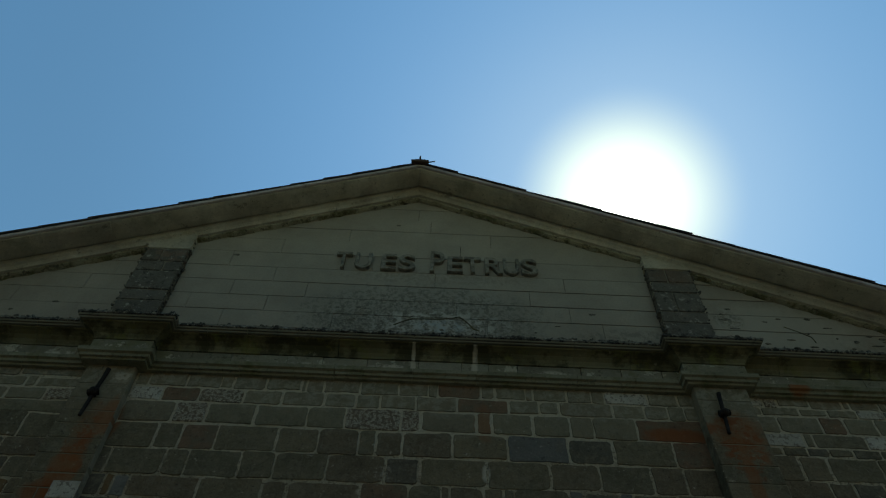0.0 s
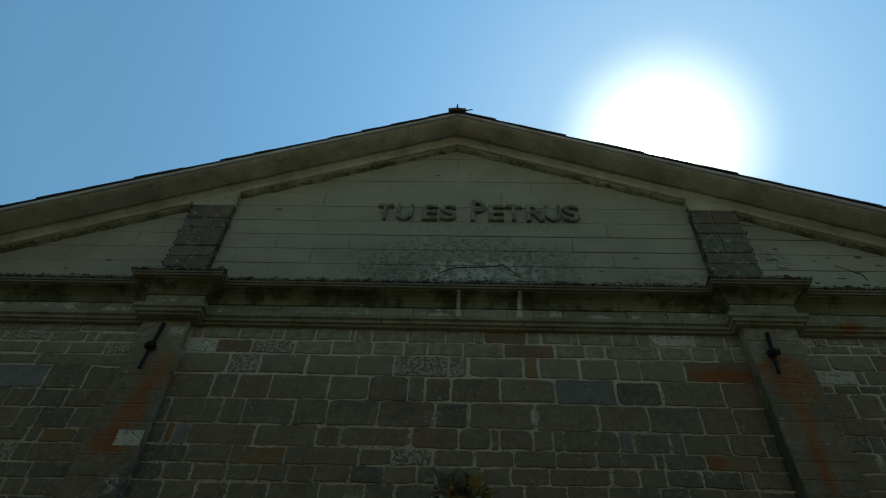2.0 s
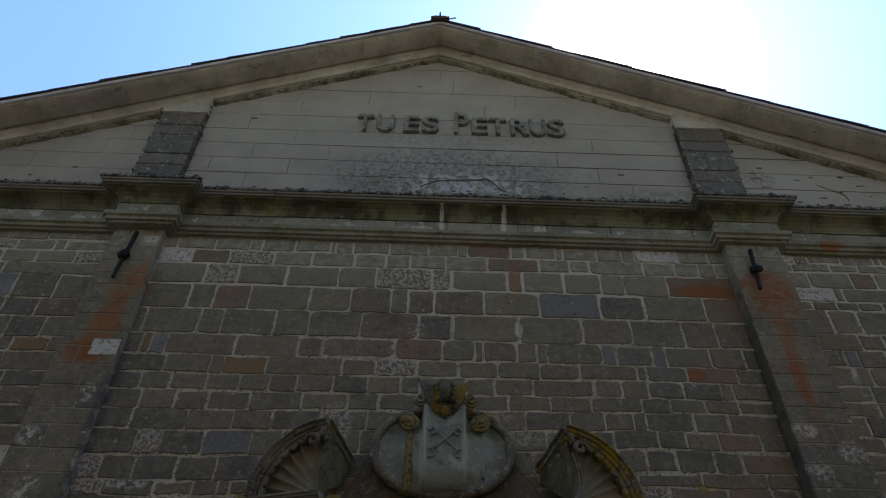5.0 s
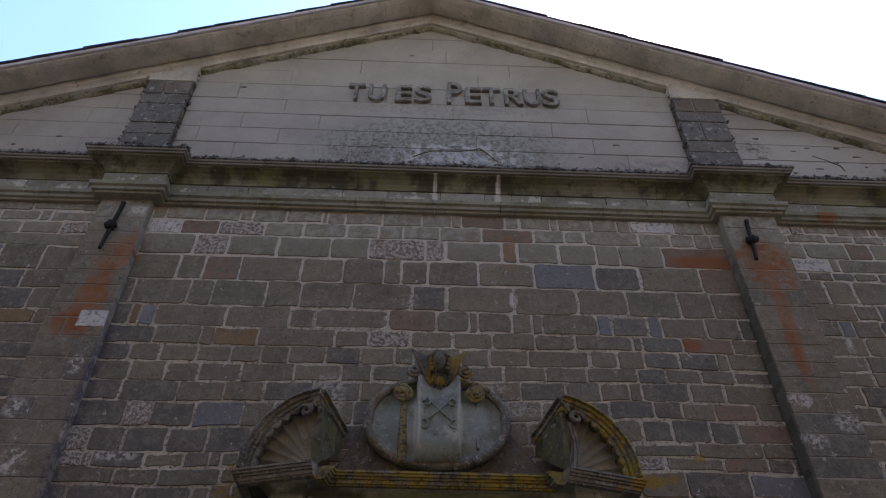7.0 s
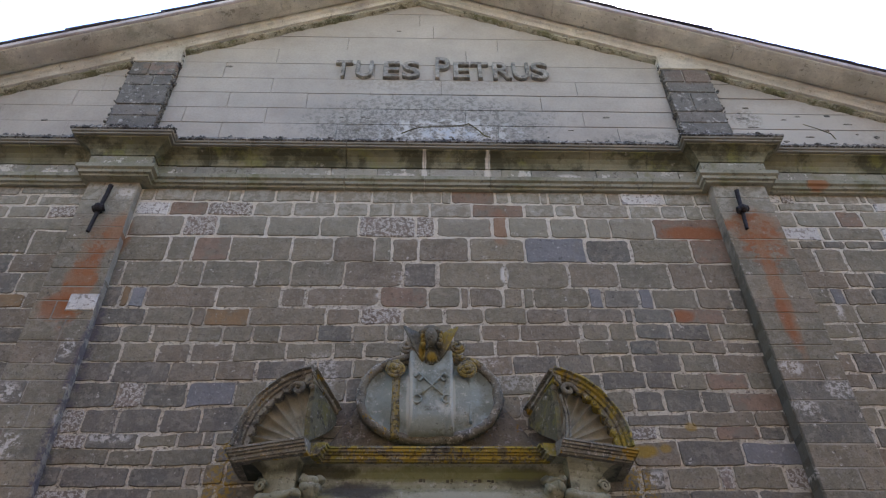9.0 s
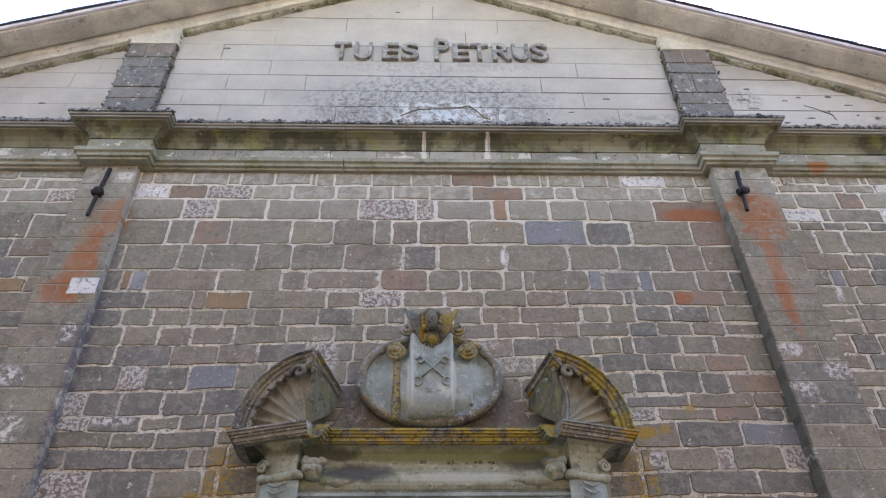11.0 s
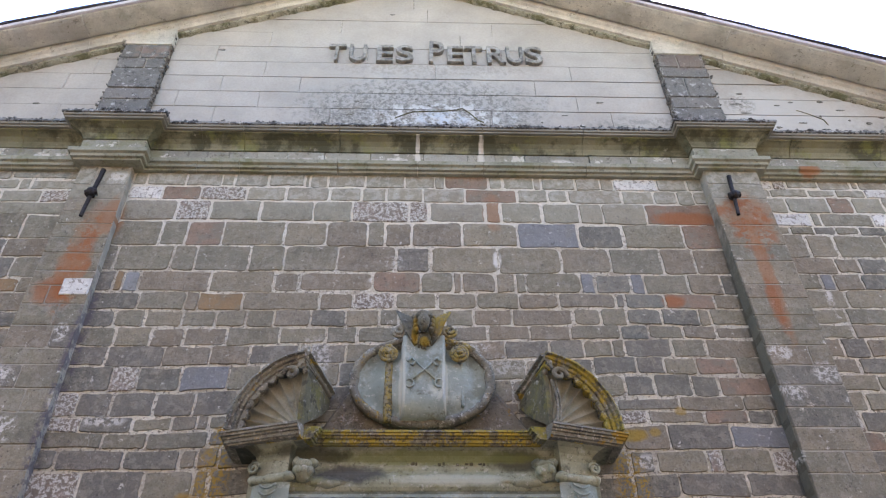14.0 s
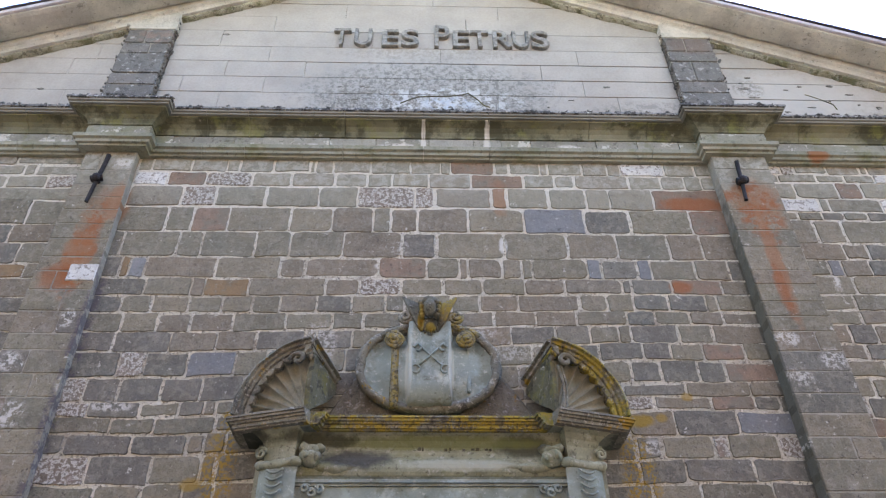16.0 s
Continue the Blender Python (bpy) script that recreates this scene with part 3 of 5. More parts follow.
tagged(part("wall_east", box(EAST - 0.7, EAST, 0.7, 24, 0, 8.0), MORTAR), "plain stone side wall of the church", "wall", kind="structure")
verts = [(x, y, z) for y in (23.3, 24) for x, z in ((WEST + 0.7, 0), (EAST - 0.7, 0), (EAST - 0.7, gable(EAST) + 0.2), (APEX_X, APEX_Z + 0.2), (WEST + 0.7, gable(WEST) + 0.2))]
tagged(part("wall_back", (verts, faces), MORTAR), "plain stone back wall of the church", "wall", kind="structure")

# added wall out of view: blocks low sky light, bounces warm light at the facade
tagged(part("wall_opposite", box(-30, 30, -12.6, -12, 0, 10.5), SANDSTONE), "unseen sandy wall added opposite to cut sky light and bounce warm light", "wall", kind="structure")

# ---------- raking cornice and roof ----------
FOOT = [(-0.3, 0.045), (0.0, 0.04), (0.035, 0.045), (0.066, 0.06), (0.07, 0.088), (0.04, 0.097), (-0.3, 0.098)]
RAKE = [(-0.3, 0.1), (0.06, 0.1), (0.10, 0.105), (0.105, 0.15), (0.115, 0.175), (0.145, 0.2), (0.15, 0.235), (0.15, 0.285), (0.165, 0.29), (0.17, 0.265),
        (0.2, 0.245), (0.27, 0.232), (0.36, 0.228), (0.44, 0.235), (0.49, 0.25), (0.50, 0.262), (0.50, 0.30), (-0.3, 0.36)]


def rake(profile, x0, x1, steps, wob=0.0):
    bm = bmesh.new()
    rnd = random.Random(4)
    rings = []
    for i in range(steps + 1):
        x = x0 + (x1 - x0) * i / steps
        j = rnd.uniform(-wob, wob)
        rings.append([bm.verts.new((x, -o, gable(x) + d + j)) for o, d in profile])
    m = len(profile)
    for u, v in zip(rings, rings[1:]):
        for k in range(m):
            bm.faces.new((u[k], v[k], v[(k + 1) % m], u[(k + 1) % m]))
    bm.faces.new(rings[0])
    bm.faces.new(rings[-1])
    return bm


raking = thing("raking_cornice", (APEX_X, 0, APEX_Z), "beige rendered raking cornice with mossy mouldings along the gable", "cornice", kind="structure")
for far in (WEST - 0.5, EAST + 0.5):
    s = math.copysign(1, far)
    x = APEX_X
    for length in (1.9, 2.3, 2.0, 2.5, 9.0):
        x2 = s * min(abs(far), abs(x + s * length))
        part("foot_moulding", rake(FOOT, x + s * 0.004 * (x != APEX_X), x2, 40, 0.016), RAKEFOOT, raking, "crumbling mossy lower moulding")
        part("moulding", rake(RAKE, x + s * 0.004 * (x != APEX_X), x2, 24, 0.006), BEIGE, raking)
        x = x2
        if x == far:
            break
    part("verge_board", rake([(-0.2, 0.362), (0.40, 0.285), (0.515, 0.262), (0.535, 0.27), (0.535, 0.33), (-0.2, 0.39)], APEX_X, far, 12, 0.004), BOARD, raking, "faded pinkish verge board")

roof = thing("roof", (APEX_X, 12, APEX_Z + 0.4), "low pitched slate roof with uneven verge slates", "roof", kind="structure")
for far in (WEST - 0.6, EAST + 0.6):
    part("roof_slope", rake([(0.3, 0.37), (0.3, 0.40), (-24.5, 0.40), (-24.5, 0.37)], APEX_X, far, 2), SLATE, roof)
rnd = random.Random(21)
for far in (WEST - 0.6, EAST + 0.6):
    s, x = math.copysign(1, far), APEX_X
    while abs(x) < abs(far):
        w = rnd.uniform(0.42, 0.62)
        x2 = x + s * w
        lift, out, thick = rnd.uniform(0.0, 0.012), rnd.uniform(0.542, 0.56), rnd.uniform(0.016, 0.026)
        a, b = gable(x) + 0.335 + lift, gable(x2) + 0.335 + lift + rnd.uniform(0.012, 0.026)
        verts = [(px, py, pz + t) for t in (0, thick) for px, pz in ((x - s * 0.05, a + 0.018), (x2, b)) for py in (0.5, -out)]
        part("slate", (verts, [(0, 1, 3, 2), (4, 6, 7, 5), (0, 4, 5, 1), (2, 3, 7, 6), (0, 2, 6, 4), (1, 5, 7, 3)]), SLATE, roof)
        x = x2

cap = thing("ridge_cap", (APEX_X, -0.35, APEX_Z + 0.4), "small dark rusty ridge cap with a short pin", "ridge cap")
bm = bmesh.new()
for z0, z1, r in ((0.30, 0.347, 0.125), (0.347, 0.362, 0.14), (0.362, 0.372, 0.09)):
    box(APEX_X - r, APEX_X + r, -0.60, -0.2, APEX_Z + z0, APEX_Z + z1, 0.008, bm)
part("cap", bm, RUSTYCAP, cap)
part("pin", tube([(APEX_X, -0.58, APEX_Z + 0.36), (APEX_X, -0.58, APEX_Z + 0.43), (APEX_X, -0.58, APEX_Z + 0.50)], 0.018, 8, taper=0.7), IRON, cap)
part("tie_wire", tube([(APEX_X + 0.12, -0.55, APEX_Z + 0.365), (APEX_X + 0.24, -0.58, APEX_Z + 0.352)], 0.010, 6), IRON, cap)

# ---------- main cornice ----------
ENTAB = [(-0.25, 7.60), (0.05, 7.60), (0.055, 7.625), (0.085, 7.63), (0.088, 7.668), (0.118, 7.683), (0.12, 7.735), (0.105, 7.75), (0.045, 7.763), (-0.25, 7.763)]
BAND_FACE = [(-0.25, 7.766), (0.038, 7.766), (0.04, 7.772), (0.04, 7.934), (0.036, 7.94), (-0.25, 7.94)]
CAVETTO = [(-0.25, 7.944), (0.05, 7.944), (0.055, 7.97), (0.075, 8.014), (0.115, 8.054), (0.165, 8.076), (0.20, 8.084), (0.205, 8.098), (-0.25, 8.10)]
FASCIA = [(-0.25, 8.104), (0.235, 8.10), (0.24, 8.118), (0.23, 8.122), (0.255, 8.128), (0.26, 8.145), (0.26, 8.15), (-0.25, 8.16)]
COPE = [(-0.25, 8.163), (0.262, 8.153), (0.275, 8.16), (0.272, 8.19), (0.2, 8.212), (-0.25, 8.235)]
cornice = thing("main_cornice", (0.26, 0, 7.6), "mossy weathered stone cornice breaking forward over the pilasters", "cornice", kind="structure")


def ressaut(a, b):
    return [(a, 0), (a, -PIL_OUT), (b, -PIL_OUT), (b, 0)]


runs = [[(WEST, 0), (-5.6, 0)], [(-5.594, 0), (-4.35, 0)], [(-4.344, 0), *ressaut(PIL_L[0], PIL_L[1]), (-2.3, 0)], [(-2.296, 0), (-1.82, 0)], [(-1.815, 0), (-0.72, 0)], [(-0.712, 0), (0.19, 0)], [(0.194, 0), (0.94, 0)],
        [(0.946, 0), (2.12, 0)], [(2.126, 0), (2.8, 0)], [(2.805, 0), *ressaut(PIL_R[0] - 0.015, PIL_R[1] + 0.03), (4.6, 0)], [(4.606, 0), (5.7, 0)], [(5.706, 0), (EAST, 0)]]
for run in runs:
    part("architrave_block", sweep(run, ENTAB), CORNICE, cornice)
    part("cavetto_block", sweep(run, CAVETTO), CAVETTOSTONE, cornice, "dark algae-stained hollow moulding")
    part("fascia_block", sweep(run, FASCIA), FASCIASTONE, cornice)
rnd = random.Random(64)
for x0, x1, bent in ((-6.6, PIL_L[0] - 0.25, None), (PIL_L[0] - 0.247, PIL_L[1] + 0.25, PIL_L), (PIL_L[1] + 0.253, PIL_R[0] - 0.27, None), (PIL_R[0] - 0.267, PIL_R[1] + 0.27, (PIL_R[0] - 0.015, PIL_R[1] + 0.03)), (PIL_R[1] + 0.273, 6.8, None)):
    if bent:
        part("frieze_block", sweep([(x0, 0), *ressaut(*bent), (x1, 0)], BAND_FACE), FRIEZE, cornice)
        continue
    x = x0
    while x < x1:
        x2 = x + rnd.uniform(0.32, 0.85)
        x2 = x1 if x1 - x2 < 0.25 else x2
        out = rnd.uniform(-0.006, 0.004)
        part("frieze_block", sweep([(x, 0), (x2 - rnd.uniform(0.004, 0.010), 0)], [(d + out * (d > 0), z) for d, z in BAND_FACE]), FRIEZE, cornice, "flaking grey frieze stone")
        x = x2
for run in ([(WEST, 0), (-4.0, 0)], [(-3.99, 0), *ressaut(*PIL_L), (-1.2, 0)], [(-1.19, 0), (1.4, 0)], [(1.41, 0), *ressaut(PIL_R[0] - 0.015, PIL_R[1] + 0.03), (5.0, 0)], [(5.01, 0), (EAST, 0)]):
    part("coping", sweep(run, COPE), CORNICETOP, cornice, "grey gritty coping")
rnd = random.Random(8)
bm = bmesh.new()
for k in range(700):
    x = rnd.uniform(-6.2, 6.4)
    y = -0.268 + rnd.uniform(0.0, 0.06)
    if PIL_L[0] - 0.27 < x < PIL_L[1] + 0.27 or PIL_R[0] - 0.32 < x < PIL_R[1] + 0.3:
        y -= PIL_OUT
    r = rnd.uniform(0.008, 0.026)
    bmesh.ops.create_icosphere(bm, subdivisions=1, radius=1, matrix=Matrix.LocRotScale((x, y, 8.195 + r * 0.3), Euler((rnd.random() * 3, rnd.random() * 3, 0)), (r * 1.6, r, r * 0.8)))
tagged(part("grit", bm, CORNICETOP), "dark grit and moss crumbs on the cornice", "debris", kind="stuff")

# ---------- inscription ----------
inscription = thing("inscription", (0.4, 0, 9.73), "raised rough stone letters reading TU ES PETRUS", "inscription")
for letter, x0, x1, z0, z1 in (("T", -1.02, -0.80, 9.735, 10.09), ("U", -0.745, -0.515, 9.735, 10.095), ("E", -0.375, -0.155, 9.735, 10.09), ("S", -0.125, 0.115, 9.735, 10.09), ("P", 0.318, 0.525, 9.735, 10.195),
                               ("E", 0.565, 0.79, 9.735, 10.09), ("T", 0.80, 1.045, 9.74, 10.095), ("R", 1.10, 1.345, 9.735, 10.10), ("U", 1.36, 1.585, 9.74, 10.10), ("S", 1.61, 1.85, 9.74, 10.11)):
    cu = bpy.data.curves.new("letter", "FONT")
    cu.body, cu.extrude, cu.offset, cu.bevel_depth, cu.bevel_resolution, cu.resolution_u = letter, 0.05, 0.004, 0.012, 1, 6
    tmp = new("letter_draft", cu)
    me = bpy.data.meshes.new_from_object(tmp.evaluated_get(bpy.context.evaluated_depsgraph_get()))
    bpy.data.objects.remove(tmp)
    bm = bmesh.new()
    bm.from_mesh(me)
    bpy.data.meshes.remove(me)
    lo = [min(v.co[i] for v in bm.verts) for i in range(3)]
    hi = [max(v.co[i] for v in bm.verts) for i in range(3)]
    for v in bm.verts:
        f = [(v.co[i] - lo[i]) / (hi[i] - lo[i]) for i in range(3)]
        wob = noise.noise_vector(Vector((x0 * 7 + f[0] * 2.2, f[1] * 2.2, z1))) * 0.010
        v.co = (x0 + f[0] * (x1 - x0) + wob.x, 0.004 - f[2] * 0.06, z0 + f[1] * (z1 - z0) + wob.y)
    part("letter", bm, LETTER, inscription)

# ---------- iron wall anchors ----------
def anchor(x0, z0, x1, z1, out):
    t = thing("wall_anchor", (x1, -out, z1), "black forged iron wall anchor on the pilaster", "wall anchor", "iron wall anchors")
    mx, mz = x0 * 0.47 + x1 * 0.53, z0 * 0.47 + z1 * 0.53
    y = -out - 0.05
    part("bar", tube([(x0, y - 0.005, z0), (x0 * 0.7 + mx * 0.3, y, z0 * 0.7 + mz * 0.3), (mx, y - 0.005, mz), (x1, y, z1)], 0.027, 8, taper=0.75), IRON, t)
    bm = tube([(mx - 0.055, y - 0.01, mz - 0.01), (mx, y - 0.02, mz), (mx + 0.055, y - 0.01, mz + 0.02)], 0.042, 8)
    ball(mx, y - 0.03, mz, 0.05, 0.05, 0.055, bm, 10)
    part("boss", bm, IRON, t)
    part("tie_rod", tube([(mx, y, mz), (mx, 0.1, mz)], 0.018, 8), IRON, t)


anchor(-3.26, 7.49, -3.305, 6.80, 0.10)
anchor(3.682, 7.46, 3.635, 6.88, PIL_OUT)

# ---------- portal ----------
AX = 0.29


def side(s, dx, y):
    return (AX + s * dx, y)


PLAN = [side(-1, 1.52, 0.0), side(-1, 1.52, -0.30), side(-1, 0.965, -0.47), side(-1, 0.93, -0.30), side(1, 0.93, -0.30), side(1, 0.965, -0.47), side(1, 1.52, -0.30), side(1, 1.52, 0.0)]
portal = thing("portal_surround", (AX, 0, 0), "carved stone doorway surround with lichened shelf cornice", "portal")
SHELF = [(-0.3, 4.152), (0.06, 4.156), (0.065, 4.166), (0.08, 4.17), (0.082, 4.196), (0.098, 4.20), (0.10, 4.214), (0.118, 4.218), (0.12, 4.236), (0.132, 4.24), (0.13, 4.258), (-0.3, 4.275)]
for a, b, mat, lab in ((0, 2, HORN, ""), (2, 5, LICHEN, "shelf thick with golden lichen"), (5, 7, HORN, "")):
    run = PLAN[a:b + 1]
    part("shelf_cornice", sweep(run, SHELF), mat, portal, lab)
bm = bmesh.new()
top = [bm.verts.new((x, y, 4.262)) for x, y in PLAN]
bot = [bm.verts.new((x, y, 4.153)) for x, y in PLAN]
bm.faces.new(top)
bm.faces.new(bot)
for i in range(8):
    bm.faces.new((top[i], top[(i + 1) % 8], bot[(i + 1) % 8], bot[i]))
part("shelf_core", bm, PORTAL, portal)
# frieze under the shelf, curving back
part("frieze", sweep([side(-1, 1.06, -0.25), side(1, 1.06, -0.25)], [(-0.3, 3.80), (0.02, 3.80), (0.042, 3.815), (0.056, 3.84), (0.062, 3.87), (0.058, 3.905), (0.042, 3.94), (0.02, 3.965), (0.008, 3.985), (0.004, 4.02), (0.008, 4.06), (0.03, 4.105), (0.06, 4.135), (0.09, 4.152), (-0.3, 4.152)]), PORTAL, portal)
part("lintel_moulding", sweep([side(-1, 1.06, -0.25), side(1, 1.06, -0.25)], [(-0.3, 3.73), (0.05, 3.73), (0.05, 3.745), (0.07, 3.75), (0.07, 3.77), (0.05, 3.775), (0.05, 3.785), (0.065, 3.797), (-0.3, 3.797)]), BLUESTONE, portal)
part("lintel", box(AX - 1.06, AX + 1.06, -0.285, 0.05, 3.30, 3.728, 0.006), BLUESTONE, portal, "pale blue-grey stone lintel")
part("jamb_core", box(AX - 1.42, AX + 1.42, -0.10, 0.05, 0, 4.15), PORTAL, portal)
part("blind_panel", box(AX - 0.95, AX + 0.95, -0.24, 0.05, 0, 3.298), PORTAL, portal)
rnd = random.Random(5)
for k in range(19):
    x = 0.14 + k * 0.036
    if k not in (4, 5, 10):
        part("worn_letter", box(x, x + rnd.uniform(0.014, 0.03), -0.262, -0.245, 4.03 + rnd.uniform(0, 0.008), 4.05 + rnd.uniform(0, 0.012), 0.003), CHEEK if k % 3 else PORTAL, portal)

for s in (-1, 1):
    u = Vector((-s * 0.957, -0.29, 0))           # along the canted face, outer to inner
    w = Vector((-s * 0.29, 0.957, 0))            # back into the wall
    corner = Vector((AX + s * 1.60, -0.40, 0))
    R = 0.625

    def at(a, d, z):
        p = corner + u * a + w * d
        return (p.x, p.y, z)

    # pier below the shelf
    bm = bmesh.new()
    neck = [(0.10, 4.155), (0.06, 4.13), (0.025, 4.09), (0.005, 4.04), (0.0, 3.97), (0.0, 3.91), (0.015, 3.87)]
    rings = []
    for d, z in neck:
        rings.append([bm.verts.new(at(a, b, z)) for a, b in ((0.23 - d, 0.20 - d), (0.49 + d * 0.6, 0.20 - d), (0.43 + d * 0.6, 0.62), (0.23 - d, 0.62))])
    for p, q in zip(rings, rings[1:]):
        for k in range(4):
            bm.faces.new((p[k], p[(k + 1) % 4], q[(k + 1) % 4], q[k]))
    part("pier_neck", bm, PORTAL, portal)
    bm = bmesh.new()
    ends = []
    for z in (0.0, 3.60):
        ends.append([bm.verts.new(at(a, b, z)) for a, b in ((0.20, 0.21), (0.50, 0.21), (0.43, 0.62), (0.20, 0.62))])
    for k in range(4):
        bm.faces.new((ends[0][k], ends[0][(k + 1) % 4], ends[1][(k + 1) % 4], ends[1][k]))
    bm.faces.new(ends[1])
    part("pier", bm, BLUESTONE, portal)
    # capital: a carved roll over a leaf, with a volute at its outer corner
    roll = tube([at(0.20 + 0.03 * k, 0.20 - 0.02 * math.sin(math.pi * k / 10), 3.905 - 0.022 * math.sin(math.pi * k / 10)) for k in range(11)], 0.036, 12)
    for a, z, r in ((0.20, 3.905, 0.046), (0.50, 3.90, 0.05), (0.30, 3.885, 0.04), (0.41, 3.885, 0.042)):
        p = at(a, 0.20, z)
        ball(p[0], p[1], p[2], r, r, r * 0.9, roll, 12)
    for v in roll.verts:
        v.co += noise.noise_vector(v.co * 20) * 0.014
    part("capital_roll", roll, PORTAL, portal, smooth=True)
    part("pier_volute", tube([at(0.215 + 0.05 * (1 - k / 22) * math.cos(0.55 * k), 0.16, 3.985 + 0.05 * (1 - k / 22) * math.sin(0.55 * k)) for k in range(20)], 0.014, 7), PORTAL, portal, smooth=True)
    bm = bmesh.new()
    cols = []
    for i in range(15):
        a = 0.20 + 0.32 * i / 14
        cols.append([bm.verts.new(at(a, 0.205 - 0.035 * math.sin(math.pi * i / 14) - 0.008 * math.sin(i * math.pi), z)) for z in (3.86, 3.78, 3.70, 3.60)])
    for p, q in zip(cols, cols[1:]):
        for k in range(3):
            bm.faces.new((p[k], q[k], q[k + 1], p[k + 1]))
    cap_face = part("capital", bm, BLUESTONE, portal, "pale carved leaf capital", smooth=True)
    for k in range(4):
        z = 3.84 - k * 0.055
        part("leaf_vein", tube([at(0.29 + 0.14 * j / 8, 0.158 - 0.012 * math.sin(math.pi * j / 8), z - 0.035 * math.sin(math.pi * j / 8)) for j in range(9)], 0.010, 6), BLUESTONE, cap_face, smooth=True)
    # carved corbel beside the pier: a worn leaf mask
    cx = AX + s * 0.95
    bm = ball(cx, -0.32, 3.95, 0.085, 0.075, 0.085, None, 20)
    ball(cx, -0.345, 4.005, 0.07, 0.05, 0.035, bm, 14)
    ball(cx + s * 0.06, -0.32, 4.03, 0.045, 0.05, 0.04, bm, 12)
    ball(cx - s * 0.065, -0.325, 4.02, 0.04, 0.045, 0.04, bm, 12)
    ball(cx - s * 0.05, -0.365, 3.94, 0.032, 0.035, 0.04, bm, 12)
    ball(cx + s * 0.03, -0.385, 3.95, 0.022, 0.03, 0.04, bm, 12)
    ball(cx - s * 0.16, -0.29, 3.875, 0.15, 0.05, 0.05, bm, 14)
    ball(cx - s * 0.30, -0.285, 3.88, 0.1, 0.035, 0.035, bm, 12)
    for v in bm.verts:
        v.co += noise.noise_vector(v.co * 16) * 0.016 + noise.noise_vector(v.co * 40) * 0.006
    part("corbel", bm, PORTAL, portal, "worn rounded carved corbel", smooth=True)
    for k in range(3):
        part("lintel_leaf", tube(spiral(AX + s * (0.97 - 0.055 * k), -0.30, 3.705 - 0.03 * (k % 2), 0.036, 0.012, 1.3, 0.5 + k, -s), 0.012, 7), BLUESTONE, portal, smooth=True)

    # ---- broken pediment half with its shell ----
    horn = thing("pediment_half", at(0.31, 0.25, 4.262), "quarter-round broken pediment half with scallop shell and lichen", "pediment", "broken pediment halves")
    BAND = [(0.0, 0.02), (0.0, -0.04), (-0.018, -0.046), (-0.024, -0.016), (-0.046, -0.012), (-0.052, 0.010), (-0.074, 0.014), (-0.082, 0.034), (-0.10, 0.05)]
    bm = bmesh.new()
    rings = []
    for i in range(25):
        th = math.pi - (math.pi / 2) * i / 24
        ring = []
        for d, b in BAND + [(-0.10, 0.56), (0.0, 0.56)]:
            r = R + d
            jit = 0.009 * noise.noise(Vector((i * 0.7, d * 30, b * 10 + s)))
            ring.append(bm.verts.new(at(R + (r + jit) * math.cos(th), b, 4.262 + (r + jit) * math.sin(th))))
        rings.append(ring)
    m = len(rings[0])
    for p, q in zip(rings, rings[1:]):
        for k in range(m):
            bm.faces.new((p[k], q[k], q[(k + 1) % m], p[(k + 1) % m]))
    bm.faces.new(rings[0])
    bm.faces.new(rings[-1][::-1])
    part("arch_moulding", bm, LICHEN if s > 0 else HORN, horn, "moulded rim patched with golden lichen")
    # scalloped fringe under the rim
    bm = bmesh.new()
    rings = []
    for i in range(109):
        th = math.pi - (math.pi / 2) * i / 108
        r_in = R - 0.108 - 0.026 * abs(math.sin(9 * math.pi * i / 108)) + 0.006 * noise.noise(Vector((i * 0.3, s, 2)))
        rings.append([bm.verts.new(at(R + r * math.cos(th), b, 4.262 + r * math.sin(th))) for r, b in ((R - 0.095, 0.015), (r_in, 0.025), (r_in - 0.004, 0.045), (R - 0.095, 0.06))])
    for p, q in zip(rings, rings[1:]):
        for k in range(4):
            bm.faces.new((p[k], q[k], q[(k + 1) % 4], p[(k + 1) % 4]))
    bm.faces.new(rings[0])
    bm.faces.new(rings[-1][::-1])
    part("scalloped_fringe", bm, LICHEN if s > 0 else HORN, horn)
    # cheek closing the inner end
    bm = bmesh.new()
    hood = [(0.07, 0.0), (0.055, R * 0.35), (0.07, R * 0.7), (0.05, R - 0.10), (0.56, R - 0.17), (0.56, R - 0.24), (0.49, R * 0.50), (0.40, R * 0.37), (0.30, R * 0.25), (0.20, R * 0.14), (0.12, R * 0.05), (0.09, 0.0)]
    f = [[bm.verts.new(at(a + 0.008 * noise.noise(Vector((b * 9, h * 9, s))), b, 4.262 + h)) for b, h in hood] for a in (R - 0.04, R)]
    bm.faces.new(f[0])
    bm.faces.new(f[1][::-1])
    for k in range(len(hood)):
        n = (k + 1) % len(hood)
        bm.faces.new((f[0][k], f[1][k], f[1][n], f[0][n]))
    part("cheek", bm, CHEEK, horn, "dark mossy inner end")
    bm = bmesh.new()
    rings = [[bm.verts.new(at(R - b - 0.002 + 0.006 * noise.noise(Vector((depth * 9, d * 30, s))), depth, 4.262 + R + d * 1.35 - 0.13 * depth + 0.008 * noise.noise(Vector((depth * 12, s, 5))))) for d, b in BAND + [(-0.10, 0.06), (0.0, 0.06)]] for depth in [0.565 * k / 12 for k in range(13)]]
